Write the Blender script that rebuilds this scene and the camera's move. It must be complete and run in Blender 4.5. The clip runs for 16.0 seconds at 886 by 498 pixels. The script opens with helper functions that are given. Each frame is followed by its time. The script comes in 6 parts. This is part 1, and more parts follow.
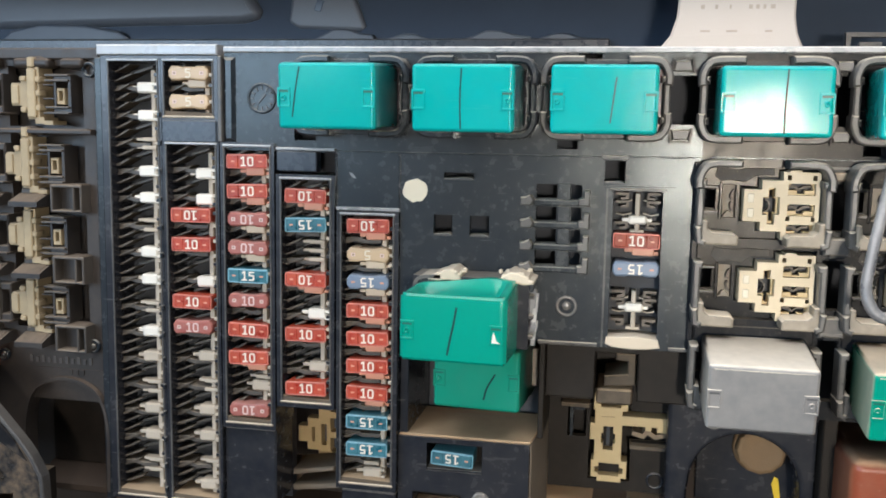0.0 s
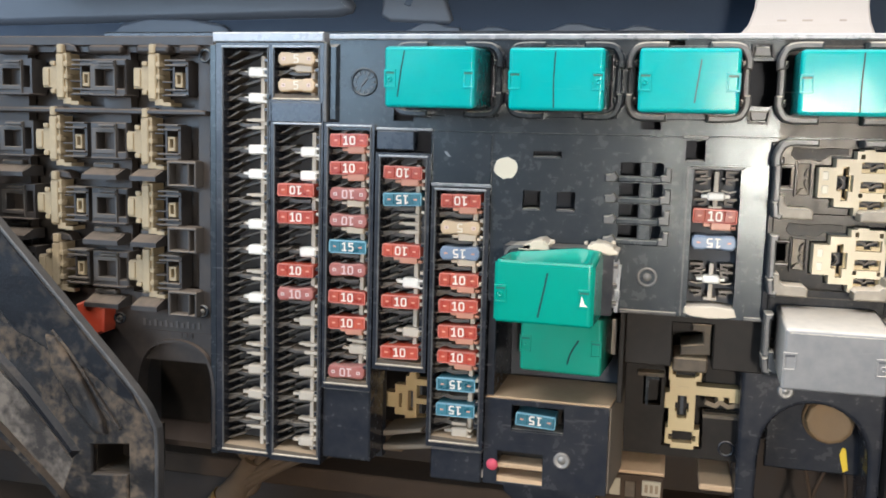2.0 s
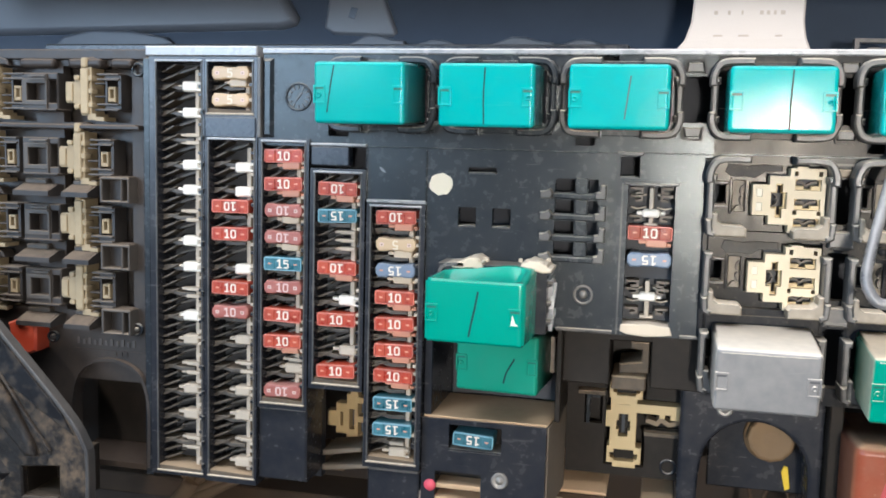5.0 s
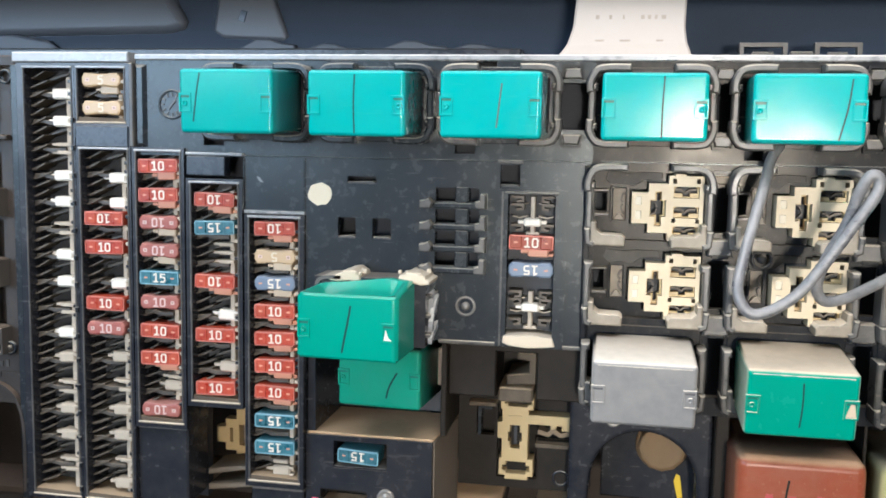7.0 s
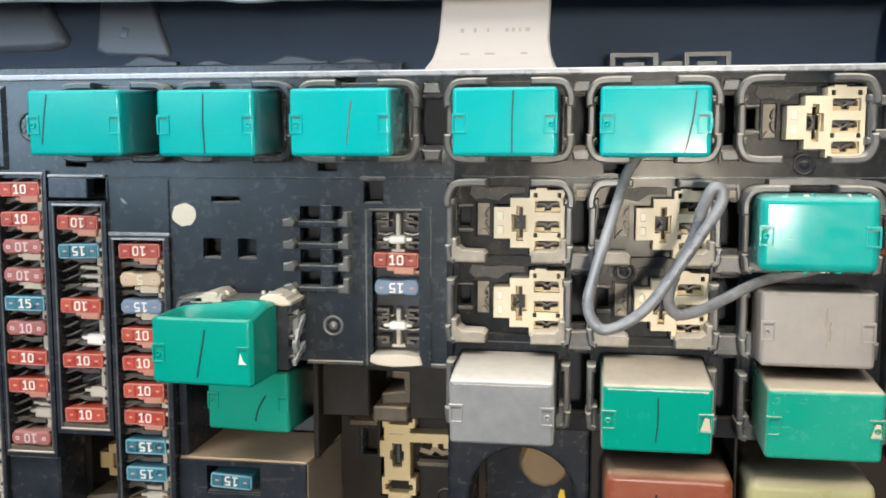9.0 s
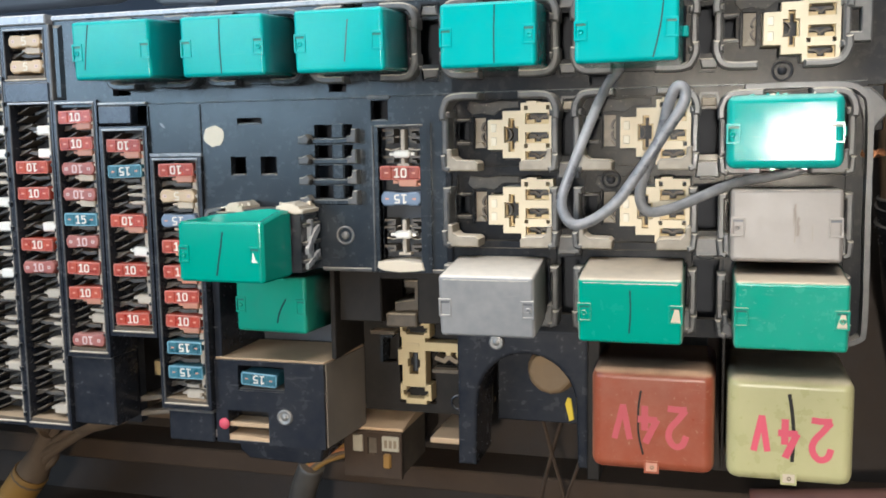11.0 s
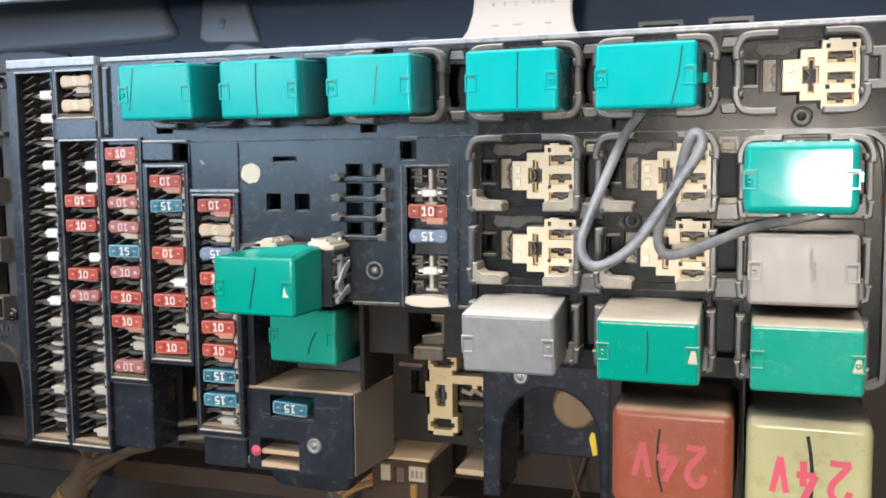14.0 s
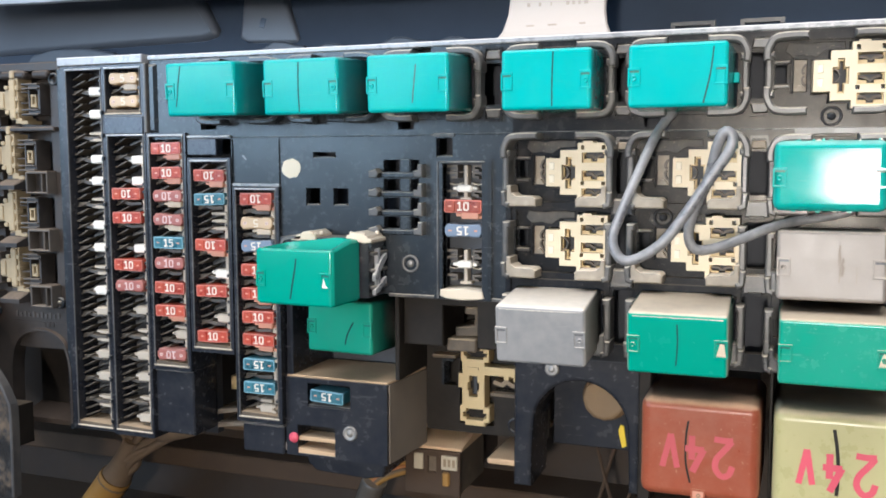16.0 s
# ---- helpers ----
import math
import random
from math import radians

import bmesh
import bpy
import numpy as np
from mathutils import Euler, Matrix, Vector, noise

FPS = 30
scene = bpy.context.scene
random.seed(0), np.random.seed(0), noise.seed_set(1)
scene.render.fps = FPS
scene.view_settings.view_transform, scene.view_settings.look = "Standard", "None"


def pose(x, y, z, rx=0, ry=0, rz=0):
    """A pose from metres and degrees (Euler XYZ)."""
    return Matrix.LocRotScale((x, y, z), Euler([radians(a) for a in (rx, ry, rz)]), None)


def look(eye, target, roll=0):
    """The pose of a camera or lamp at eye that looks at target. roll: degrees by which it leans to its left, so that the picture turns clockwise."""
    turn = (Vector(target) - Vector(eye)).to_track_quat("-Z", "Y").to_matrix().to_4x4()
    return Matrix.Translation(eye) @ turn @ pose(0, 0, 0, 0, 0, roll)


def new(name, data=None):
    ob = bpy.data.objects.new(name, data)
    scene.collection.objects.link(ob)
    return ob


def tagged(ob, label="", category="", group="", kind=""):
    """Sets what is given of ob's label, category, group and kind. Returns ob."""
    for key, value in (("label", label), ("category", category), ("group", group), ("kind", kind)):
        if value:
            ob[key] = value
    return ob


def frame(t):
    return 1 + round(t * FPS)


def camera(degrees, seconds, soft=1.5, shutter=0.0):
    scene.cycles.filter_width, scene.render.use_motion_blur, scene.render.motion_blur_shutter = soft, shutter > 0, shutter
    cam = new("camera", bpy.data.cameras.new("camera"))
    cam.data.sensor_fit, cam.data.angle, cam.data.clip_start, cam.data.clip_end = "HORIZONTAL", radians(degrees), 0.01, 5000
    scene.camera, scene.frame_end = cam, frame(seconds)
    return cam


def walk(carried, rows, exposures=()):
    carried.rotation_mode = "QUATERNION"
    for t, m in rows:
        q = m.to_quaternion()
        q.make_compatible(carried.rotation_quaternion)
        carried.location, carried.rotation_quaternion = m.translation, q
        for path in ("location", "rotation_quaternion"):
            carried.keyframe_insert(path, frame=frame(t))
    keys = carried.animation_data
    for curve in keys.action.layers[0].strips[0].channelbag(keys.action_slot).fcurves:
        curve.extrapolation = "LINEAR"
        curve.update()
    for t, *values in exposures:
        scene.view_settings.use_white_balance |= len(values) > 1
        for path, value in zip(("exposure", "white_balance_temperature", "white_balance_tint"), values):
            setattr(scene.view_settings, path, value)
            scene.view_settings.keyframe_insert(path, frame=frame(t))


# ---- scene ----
cam = camera(51.1, 16.0, 1.75)
PATH = [
    (0, (0.023, -0.398, 0.275), (-0.358, 1.549, 0.021), 1.0),
    (0.5, (0.02, -0.405, 0.272), (-0.373, 1.539, 0.018), 1.0),
    (1, (0.015, -0.419, 0.267), (-0.411, 1.519, 0.018), 1.1),
    (1.5, (0.011, -0.429, 0.263), (-0.452, 1.502, 0.021), 1.2),
    (2, (0.01, -0.434, 0.261), (-0.467, 1.494, 0.027), 1.5),
    (2.5, (0.014, -0.431, 0.262), (-0.471, 1.496, 0.034), 1.7),
    (3, (0.018, -0.43, 0.263), (-0.468, 1.497, 0.038), 1.8),
    (3.5, (0.02, -0.429, 0.262), (-0.462, 1.499, 0.044), 1.9),
    (3.7, (0.02, -0.431, 0.26), (-0.457, 1.5, 0.05), 1.8),
    (6, (0.047, -0.411, 0.269), (-0.361, 1.534, 0.047), 1.5),
    (6.5, (0.055, -0.407, 0.268), (-0.322, 1.545, 0.051), 1.3),
    (7, (0.062, -0.403, 0.271), (-0.291, 1.553, 0.051), 1.1),
    (7.5, (0.068, -0.402, 0.271), (-0.268, 1.559, 0.059), 0.7),
    (8, (0.078, -0.39, 0.273), (-0.215, 1.576, 0.059), 0.5),
    (8.5, (0.089, -0.388, 0.274), (-0.204, 1.579, 0.058), 0.2),
    (9, (0.109, -0.389, 0.276), (-0.196, 1.577, 0.069), -0.0),
    (9.5, (0.131, -0.391, 0.28), (-0.215, 1.568, 0.066), -0.4),
    (10, (0.149, -0.394, 0.271), (-0.278, 1.546, 0.042), -0.6),
    (10.2, (0.153, -0.402, 0.264), (-0.31, 1.53, 0.031), -0.7),
    (12.3, (0.18, -0.413, 0.237), (-0.43, 1.479, 0.019), -0.7),
    (12.5, (0.181, -0.413, 0.237), (-0.444, 1.476, 0.029), -0.6),
    (13, (0.181, -0.413, 0.245), (-0.455, 1.473, 0.051), -0.5),
    (13.5, (0.18, -0.416, 0.253), (-0.464, 1.468, 0.066), -0.5),
    (14, (0.179, -0.418, 0.253), (-0.467, 1.466, 0.068), -0.5),
    (14.5, (0.18, -0.421, 0.253), (-0.477, 1.46, 0.073), -0.3),
    (15, (0.181, -0.425, 0.249), (-0.481, 1.455, 0.078), -0.1),
    (15.5, (0.178, -0.427, 0.249), (-0.492, 1.449, 0.073), -0.0),
    (16, (0.18, -0.431, 0.252), (-0.522, 1.432, 0.064), -0.1),
]
walk(cam, [(t, look(eye, target, roll)) for t, eye, target, roll in PATH],
     [(0.0, -0.10, 6350, 11.5), (2.5, 0.10, 6260, 12.5), (6.5, 0.14, 6160, 12), (8.5, 0.10, 6400, 10.5), (9.5, 0.0, 6350, 10.5), (10.0, -0.04, 6350, 10.5), (12.5, 0.15, 5950, 12.5), (14.0, 0.18, 6220, 13), (16.0, 0.18, 6140, 13)])

KEY, OVERHEAD, SIDE, BIGY = 1.6, 12.5, 14.5, -10.0

# ---- light: an opening added overhead and a bright window behind ----
world = bpy.data.worlds.new("sky_world")
scene.world = world
world.use_nodes = True
wn = world.node_tree
sky = wn.nodes.new("ShaderNodeTexSky")
sky.sky_type = "NISHITA"
sky.sun_disc = False
sky.sun_elevation, sky.sun_rotation = radians(40), radians(160)
wn.links.new(sky.outputs[0], wn.nodes["Background"].inputs[0])
wn.nodes["Background"].inputs[1].default_value = 0.06


def area(name, eye, target, sx, sy, watts, colour):
    data = bpy.data.lights.new(name, "AREA")
    data.shape, data.size, data.size_y, data.energy, data.color = "RECTANGLE", sx, sy, watts, colour
    ob = new(name, data)
    ob.matrix_world = look(eye, target)
    return ob


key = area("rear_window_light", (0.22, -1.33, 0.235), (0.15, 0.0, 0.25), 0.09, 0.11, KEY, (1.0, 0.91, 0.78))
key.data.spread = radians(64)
area("side_window_light", (-0.95, -1.345, 0.51), (-0.2, 0.0, 0.30), 0.84, 0.48, SIDE, (0.60, 0.80, 1.0))
area("overhead_light", (-0.1, -0.42, 0.985), (-0.1, -0.30, 0.0), 1.1, 0.60, OVERHEAD, (0.97, 0.97, 0.96))

# ---- materials ----


def mat(name, colour, rough=0.5, metal=0.0, dust=0.0, cover=0.0, var=0.25, grain=0.15, scale=1.0, coat=0.0, dust_colour=(0.40, 0.31, 0.21), scratch=0.0, spec=0.5, warp=0.0, tint=None, specks=0.0, side=0.0, bare=0.95):
    """Plastic, metal or cloth with blotches, fine grain, scratches and settled dust (dust: on ledges, cover: a film all over, bare: how much stays clean)."""
    m = bpy.data.materials.new(name)
    m.use_nodes = True
    t = m.node_tree
    n, l = t.nodes, t.links
    p = n["Principled BSDF"]
    geo = n.new("ShaderNodeNewGeometry")
    info = n.new("ShaderNodeObjectInfo")

    def noise_tex(s, detail=4.0, rough_=0.6):
        x = n.new("ShaderNodeTexNoise")
        x.inputs["Scale"].default_value, x.inputs["Detail"].default_value, x.inputs["Roughness"].default_value = s * scale, detail, rough_
        l.new(geo.outputs["Position"], x.inputs["Vector"])
        return x.outputs[0]

    def calc(op, a, b, clamp=False):
        x = n.new("ShaderNodeMath")
        x.operation, x.use_clamp = op, clamp
        for i, v in enumerate((a, b)):
            if isinstance(v, (int, float)):
                x.inputs[i].default_value = v
            else:
                l.new(v, x.inputs[i])
        return x.outputs[0]

    def mix(f, a, b):
        x = n.new("ShaderNodeMix")
        x.data_type = "RGBA"
        for i, v in ((0, f), (6, a), (7, b)):
            if isinstance(v, (int, float)):
                x.inputs[i].default_value = v
            elif isinstance(v, tuple):
                x.inputs[i].default_value = (*v, 1)
            else:
                l.new(v, x.inputs[i])
        return x.outputs[2]

    big, mid, fine = noise_tex(38.0), noise_tex(190.0), noise_tex(1400.0, 3.0)
    dark = tuple(c * (1 - var) for c in colour)
    lite = tuple(min(1, c * (1 + var)) for c in colour)
    col = mix(calc("ADD", calc("MULTIPLY", big, 0.65), calc("MULTIPLY", info.outputs["Random"], 0.3), True), dark, lite)
    film = None
    if cover > 0:
        film = calc("MULTIPLY", calc("SUBTRACT", calc("ADD", calc("MULTIPLY", big, 1.6), mid), bare, True), cover, True)
    if dust > 0:
        sep = n.new("ShaderNodeSeparateXYZ")
        l.new(geo.outputs["Normal"], sep.inputs[0])
        up = calc("MULTIPLY", calc("SUBTRACT", sep.outputs["Z"], 0.35), 2.2, True)
        if side > 0:
            flank = calc("MULTIPLY", calc("SUBTRACT", calc("ABSOLUTE", sep.outputs["X"], 0.0), 0.6), 2.4, True)
            up = calc("MAXIMUM", up, calc("MULTIPLY", flank, side))
        lay = calc("MULTIPLY", up, calc("ADD", calc("MULTIPLY", mid, 0.7), dust * 0.75), True)
        lay = calc("MULTIPLY", lay, min(1.0, dust), True)
        film = lay if film is None else calc("MAXIMUM", film, lay)
    if scratch > 0:
        wave = n.new("ShaderNodeTexNoise")
        wave.inputs["Scale"].default_value, wave.inputs["Detail"].default_value = 260.0, 6.0
        mp = n.new("ShaderNodeMapping")
        mp.inputs["Scale"].default_value = (0.25, 1.0, 2.2)
        mp.inputs["Rotation"].default_value = (0, 0.5, 0)
        l.new(geo.outputs["Position"], mp.inputs["Vector"])
        l.new(mp.outputs[0], wave.inputs["Vector"])
        sc = calc("MULTIPLY", calc("MULTIPLY", calc("SUBTRACT", wave.outputs[0], 0.62), 7.0, True), scratch, True)
        film = sc if film is None else calc("MAXIMUM", film, sc)
    if specks > 0:
        sp = calc("MULTIPLY", calc("MULTIPLY", calc("SUBTRACT", noise_tex(640.0 / scale, 1.0), 0.66), 9.0, True), calc("MULTIPLY", mid, specks * 1.6), True)
        film = sp if film is None else calc("MAXIMUM", film, sp)
    if film is not None:
        dcol = mix(mid, tuple(c * 0.75 for c in dust_colour), dust_colour)
        col = mix(film, col, dcol)
        l.new(calc("ADD", calc("MULTIPLY", film, 0.9 - rough), calc("ADD", calc("MULTIPLY", mid, 0.16), rough - 0.08), True), p.inputs["Roughness"])
    else:
        l.new(calc("ADD", calc("MULTIPLY", mid, 0.2), rough - 0.1, True), p.inputs["Roughness"])
    l.new(col, p.inputs["Base Color"])
    p.inputs["Metallic"].default_value = metal
    p.inputs["Specular IOR Level"].default_value = spec
    if tint:
        p.inputs["Specular Tint"].default_value = (*tint, 1)
    p.inputs["Coat Weight"].default_value = coat
    p.inputs["Coat Roughness"].default_value = 0.12
    if warp > 0:
        # uneven moulded or worn face
        b0 = n.new("ShaderNodeBump")
        b0.inputs["Strength"].default_value, b0.inputs["Distance"].default_value = 1.0, warp
        l.new(noise_tex(26.0, 1.0), b0.inputs["Height"])
        l.new(b0.outputs[0], p.inputs["Normal"])
    if grain > 0:
        b = n.new("ShaderNodeBump")
        if warp > 0:
            l.new(b0.outputs[0], b.inputs["Normal"])
        b.inputs["Strength"].default_value, b.inputs["Distance"].default_value = grain, 0.0004
        l.new(calc("ADD", fine, calc("MULTIPLY", mid, 0.8)), b.inputs["Height"])
        l.new(b.outputs[0], p.inputs["Normal"])
    return m


M_PLATE = mat("housing_plastic", (0.014, 0.018, 0.024), 0.24, dust=0.9, cover=0.07, var=0.14, grain=0.03, dust_colour=(0.30, 0.28, 0.24), spec=0.42, warp=0.0004, scratch=0.12, tint=(0.92, 1.0, 1.0), specks=0.12)
M_SOCKET = mat("dusty_socket_plastic", (0.012, 0.0145, 0.019), 0.22, dust=1.0, cover=0.14, var=0.2, dust_colour=(0.15, 0.128, 0.10), grain=0.04, warp=0.0007, spec=0.12, scratch=0.14, tint=(1.0, 0.95, 0.85), specks=0.3)
M_RAIL = mat("grey_rail_plastic", (0.054, 0.055, 0.057), 0.30, dust=1.0, cover=0.25, var=0.35, dust_colour=(0.50, 0.44, 0.35), grain=0.08, spec=0.42, scratch=0.3)
# worn edges; the pale tone also holds the highlights along the rims
M_EDGE = mat("worn_lit_edge", (0.22, 0.225, 0.235), 0.22, dust=1.0, cover=0.3, var=0.5, dust_colour=(0.68, 0.66, 0.62), scratch=0.4, spec=0.8, grain=0.08)
M_BLACK = mat("black_plastic", (0.012, 0.0145, 0.021), 0.22, dust=0.8, cover=0.10, var=0.15, grain=0.02, spec=0.45, warp=0.0005, scratch=0.16, dust_colour=(0.28, 0.25, 0.21))
M_DEEP = mat("deep_black", (0.042, 0.047, 0.056), 0.6, cover=0.1, dust_colour=(0.075, 0.066, 0.056))
M_GAP = mat("black_backing", (0.024, 0.027, 0.034), 0.5, cover=0.15, dust_colour=(0.05, 0.045, 0.04), spec=0.15)
M_BROWNDUST = mat("dust_caked_plastic", (0.070, 0.053, 0.036), 0.7, dust=1.0, cover=0.28, var=0.3, dust_colour=(0.44, 0.32, 0.20))
M_GREEN = mat("green_plastic", (0.0, 0.260, 0.178), 0.25, dust=1.0, var=0.10, grain=0.04, dust_colour=(0.76, 0.63, 0.47), spec=0.25, warp=0.00022, side=0.5)
M_GREENTOP = mat("bright_green_plastic", (0.0, 0.345, 0.330), 0.17, dust=0.35, var=0.16, grain=0.03, cover=0.03, dust_colour=(0.30, 0.68, 0.64), spec=0.20, warp=0.0005, tint=(1.0, 0.92, 0.7), scratch=0.06, side=0.12)
M_GREENOLD = mat("scratched_green_plastic", (0.0, 0.280, 0.185), 0.24, dust=1.0, var=0.2, grain=0.08, cover=0.05, dust_colour=(0.58, 0.46, 0.32), scratch=0.09, spec=0.45, specks=0.15, side=0.25, warp=0.0006)
M_GREY = mat("grey_plastic", (0.205, 0.204, 0.204), 0.34, dust=1.0, var=0.18, grain=0.10, cover=0.18, dust_colour=(0.80, 0.71, 0.59), scratch=0.10, side=0.4)
M_STAIN = mat("brown_grime_stain", (0.21, 0.165, 0.125), 0.5, var=0.35, cover=0.4, grain=0.2, scale=2.0, dust_colour=(0.30, 0.25, 0.20))
M_GREYWARM = mat("warm_grey_plastic", (0.245, 0.213, 0.185), 0.34, dust=1.0, var=0.20, grain=0.08, cover=0.3, dust_colour=(0.44, 0.37, 0.29), scratch=0.25, warp=0.0004, spec=0.36, specks=0.25, side=0.4)
# top dust of these two is paler, making up for missing light
M_BROWN = mat("red_brown_plastic", (0.265, 0.052, 0.022), 0.30, dust=1.0, var=0.35, grain=0.04, cover=0.16, dust_colour=(0.60, 0.36, 0.21), scratch=0.16, spec=0.42, specks=0.35, side=0.3, warp=0.0005)
M_OLIVE = mat("pale_olive_plastic", (0.46, 0.415, 0.195), 0.26, dust=1.0, var=0.18, grain=0.02, cover=0.16, dust_colour=(0.60, 0.49, 0.30), spec=0.45, side=0.25, warp=0.0003)
M_CREAM = mat("cream_plastic", (0.61, 0.505, 0.335), 0.42, dust=0.5, var=0.15, cover=0.3, dust_colour=(0.36, 0.28, 0.19), grain=0.06)
M_IVORY = mat("ivory_plastic", (0.66, 0.59, 0.45), 0.42, dust=0.5, var=0.06, cover=0.15, dust_colour=(0.48, 0.40, 0.29))
M_CLIP = mat("white_plastic", (0.74, 0.70, 0.62), 0.45, dust=0.5, var=0.08, cover=0.2, dust_colour=(0.54, 0.46, 0.34))
M_REDF = mat("red_fuse_plastic", (0.34, 0.024, 0.010), 0.24, dust=0.5, var=0.5, grain=0.14, coat=0.25, cover=0.9, dust_colour=(0.58, 0.120, 0.055), scale=5.0)
M_REDDK = mat("dark_red_fuse_plastic", (0.21, 0.020, 0.009), 0.24, dust=0.5, var=0.6, grain=0.14, coat=0.3, cover=0.9, dust_colour=(0.42, 0.10, 0.045), scale=5.0)
M_FADED = mat("faded_red_plastic", (0.31, 0.082, 0.064), 0.36, dust=0.6, var=0.3, grain=0.1, cover=0.35, dust_colour=(0.54, 0.30, 0.25), scale=5.0)
M_BLUEF = mat("blue_fuse_plastic", (0.004, 0.080, 0.112), 0.20, dust=0.6, var=0.5, grain=0.12, coat=0.35, cover=0.7, dust_colour=(0.10, 0.30, 0.36), scale=5.0)
M_PALEBLUE = mat("pale_blue_plastic", (0.150, 0.195, 0.262), 0.35, dust=0.5, var=0.12, grain=0.05, dust_colour=(0.44, 0.47, 0.52))
M_TANF = mat("tan_fuse_plastic", (0.50, 0.36, 0.22), 0.38, dust=0.4, var=0.12, grain=0.05, dust_colour=(0.6, 0.5, 0.38))
M_WHITE = mat("cream_print", (0.76, 0.68, 0.57), 0.5, var=0.08, grain=0)
M_MUTED = mat("pale_print", (0.62, 0.46, 0.42), 0.5, var=0.08, grain=0)
M_PEN = mat("black_ink", (0.008, 0.05, 0.046), 0.4, var=0.4, grain=0, spec=0.2)
M_PENDARK = mat("dried_black_ink", (0.020, 0.017, 0.014), 0.45, var=0.4, grain=0, spec=0.2)
M_PINK = mat("pink_paint", (0.66, 0.07, 0.115), 0.5, var=0.3, grain=0.1, cover=0.25, dust_colour=(0.45, 0.16, 0.12))
M_PINKOLD = mat("rubbed_pink_paint", (0.52, 0.075, 0.090), 0.5, var=0.3, grain=0.1, cover=0.4, dust_colour=(0.36, 0.075, 0.050), scratch=0.25)
# paler red and blue for the raised fuse edges
M_RIDGER = mat("pale_red_edge", (0.56, 0.165, 0.12), 0.3, var=0.35, grain=0.2, coat=0.3, scale=3.0)
M_RIDGEB = mat("pale_blue_edge", (0.20, 0.40, 0.48), 0.3, var=0.35, grain=0.2, coat=0.3, scale=3.0)
M_PATCH = mat("speckled_dust_film", (0.022, 0.021, 0.020), 0.34, var=0.3, cover=0.25, specks=0.9, grain=0.5, dust_colour=(0.36, 0.31, 0.23), spec=0.3)
M_YELLOW = mat("yellow_paint", (0.75, 0.50, 0.02), 0.45, var=0.1, grain=0.1)
M_TAPE = mat("yellow_sleeve", (0.30, 0.145, 0.020), 0.5, var=0.25, grain=0.2, cover=0.35, dust=0.6, dust_colour=(0.22, 0.14, 0.07))
M_PAPER = mat("cream_sticker", (0.70, 0.63, 0.49), 0.7, var=0.10, grain=0.2)
M_METAL = mat("dull_metal", (0.24, 0.235, 0.225), 0.38, metal=0.6, cover=0.3, dust=0.5)
M_RUST = mat("dusty_bolt_steel", (0.17, 0.105, 0.050), 0.62, metal=0.1, cover=0.4, dust=0.8, var=0.4, grain=0.4, dust_colour=(0.29, 0.18, 0.085))
M_COPPER = mat("copper", (0.55, 0.22, 0.09), 0.4, metal=0.8, cover=0.2)
M_WIRE = mat("grey_cable_sheath", (0.135, 0.135, 0.142), 0.26, dust=0.5, cover=0.6, var=0.35, dust_colour=(0.50, 0.48, 0.45), grain=0.3, spec=0.8, scale=1.5, scratch=0.5)
M_STRAP = mat("pale_painted_steel", (0.44, 0.39, 0.345), 0.45, dust=0.5, var=0.08, cover=0.2, dust_colour=(0.40, 0.32, 0.25))
M_DASH = mat("glossy_dark_panel", (0.048, 0.066, 0.098), 0.22, var=0.15, grain=0.0, cover=0.0, spec=0.9)
M_ARM = mat("dirty_black_steel", (0.013, 0.011, 0.010), 0.40, dust=0.6, cover=2.6, bare=1.22, var=0.35, grain=0.9, scale=1.3, dust_colour=(0.150, 0.108, 0.072), scratch=0.25, warp=0.003, spec=0.35, specks=0.4)
M_DIRT = mat("dirty_steel", (0.046, 0.025, 0.012), 0.85, dust=0.8, cover=0.6, var=0.4, grain=0.5, dust_colour=(0.080, 0.049, 0.027))
M_BACK = mat("dark_back_wall", (0.026, 0.016, 0.010), 0.7, cover=0.5, var=0.5, dust_colour=(0.056, 0.036, 0.020))
M_FLOOR = mat("dusty_floor_rubber", (0.14, 0.125, 0.105), 0.8, dust=0.8, cover=0.5, var=0.3, grain=0.4, dust_colour=(0.22, 0.185, 0.145))
# tone of the unseen cab, set pale to bounce fill light
M_CAB = mat("cab_trim", (0.56, 0.57, 0.58), 0.7, cover=0.2, var=0.1)
M_RED = mat("orange_red_plastic", (0.50, 0.055, 0.022), 0.4, var=0.2, cover=0.25, dust=0.5)
M_CREAMD = mat("soiled_cream_plastic", (0.43, 0.335, 0.20), 0.55, dust=0.7, var=0.25, cover=0.55, dust_colour=(0.20, 0.155, 0.11), grain=0.2)
M_TANDUST = mat("tan_dust_cake", (0.52, 0.345, 0.20), 0.85, var=0.3, dust=0.5, cover=0.3, grain=0.4, dust_colour=(0.68, 0.49, 0.30))
M_SIDEDUST = mat("dust_dulled_side", (0.150, 0.122, 0.092), 0.7, var=0.25, dust=0.5, cover=0.4, grain=0.3, dust_colour=(0.26, 0.205, 0.145))
# grime film that also stands in for shade from the relay above
M_GREENLOW = mat("grimy_shade_green", (0.0, 0.260, 0.168), 0.30, dust=0.5, var=0.2, grain=0.06, cover=0.12, dust_colour=(0.10, 0.155, 0.105), spec=0.3, warp=0.0004, side=0.7, scratch=0.1)
M_GREENG = mat("deep_green_plastic", (0.0, 0.265, 0.190), 0.18, dust=0.14, var=0.12, grain=0.02, dust_colour=(0.30, 0.46, 0.36), spec=0.32, warp=0.0004, side=0.3)
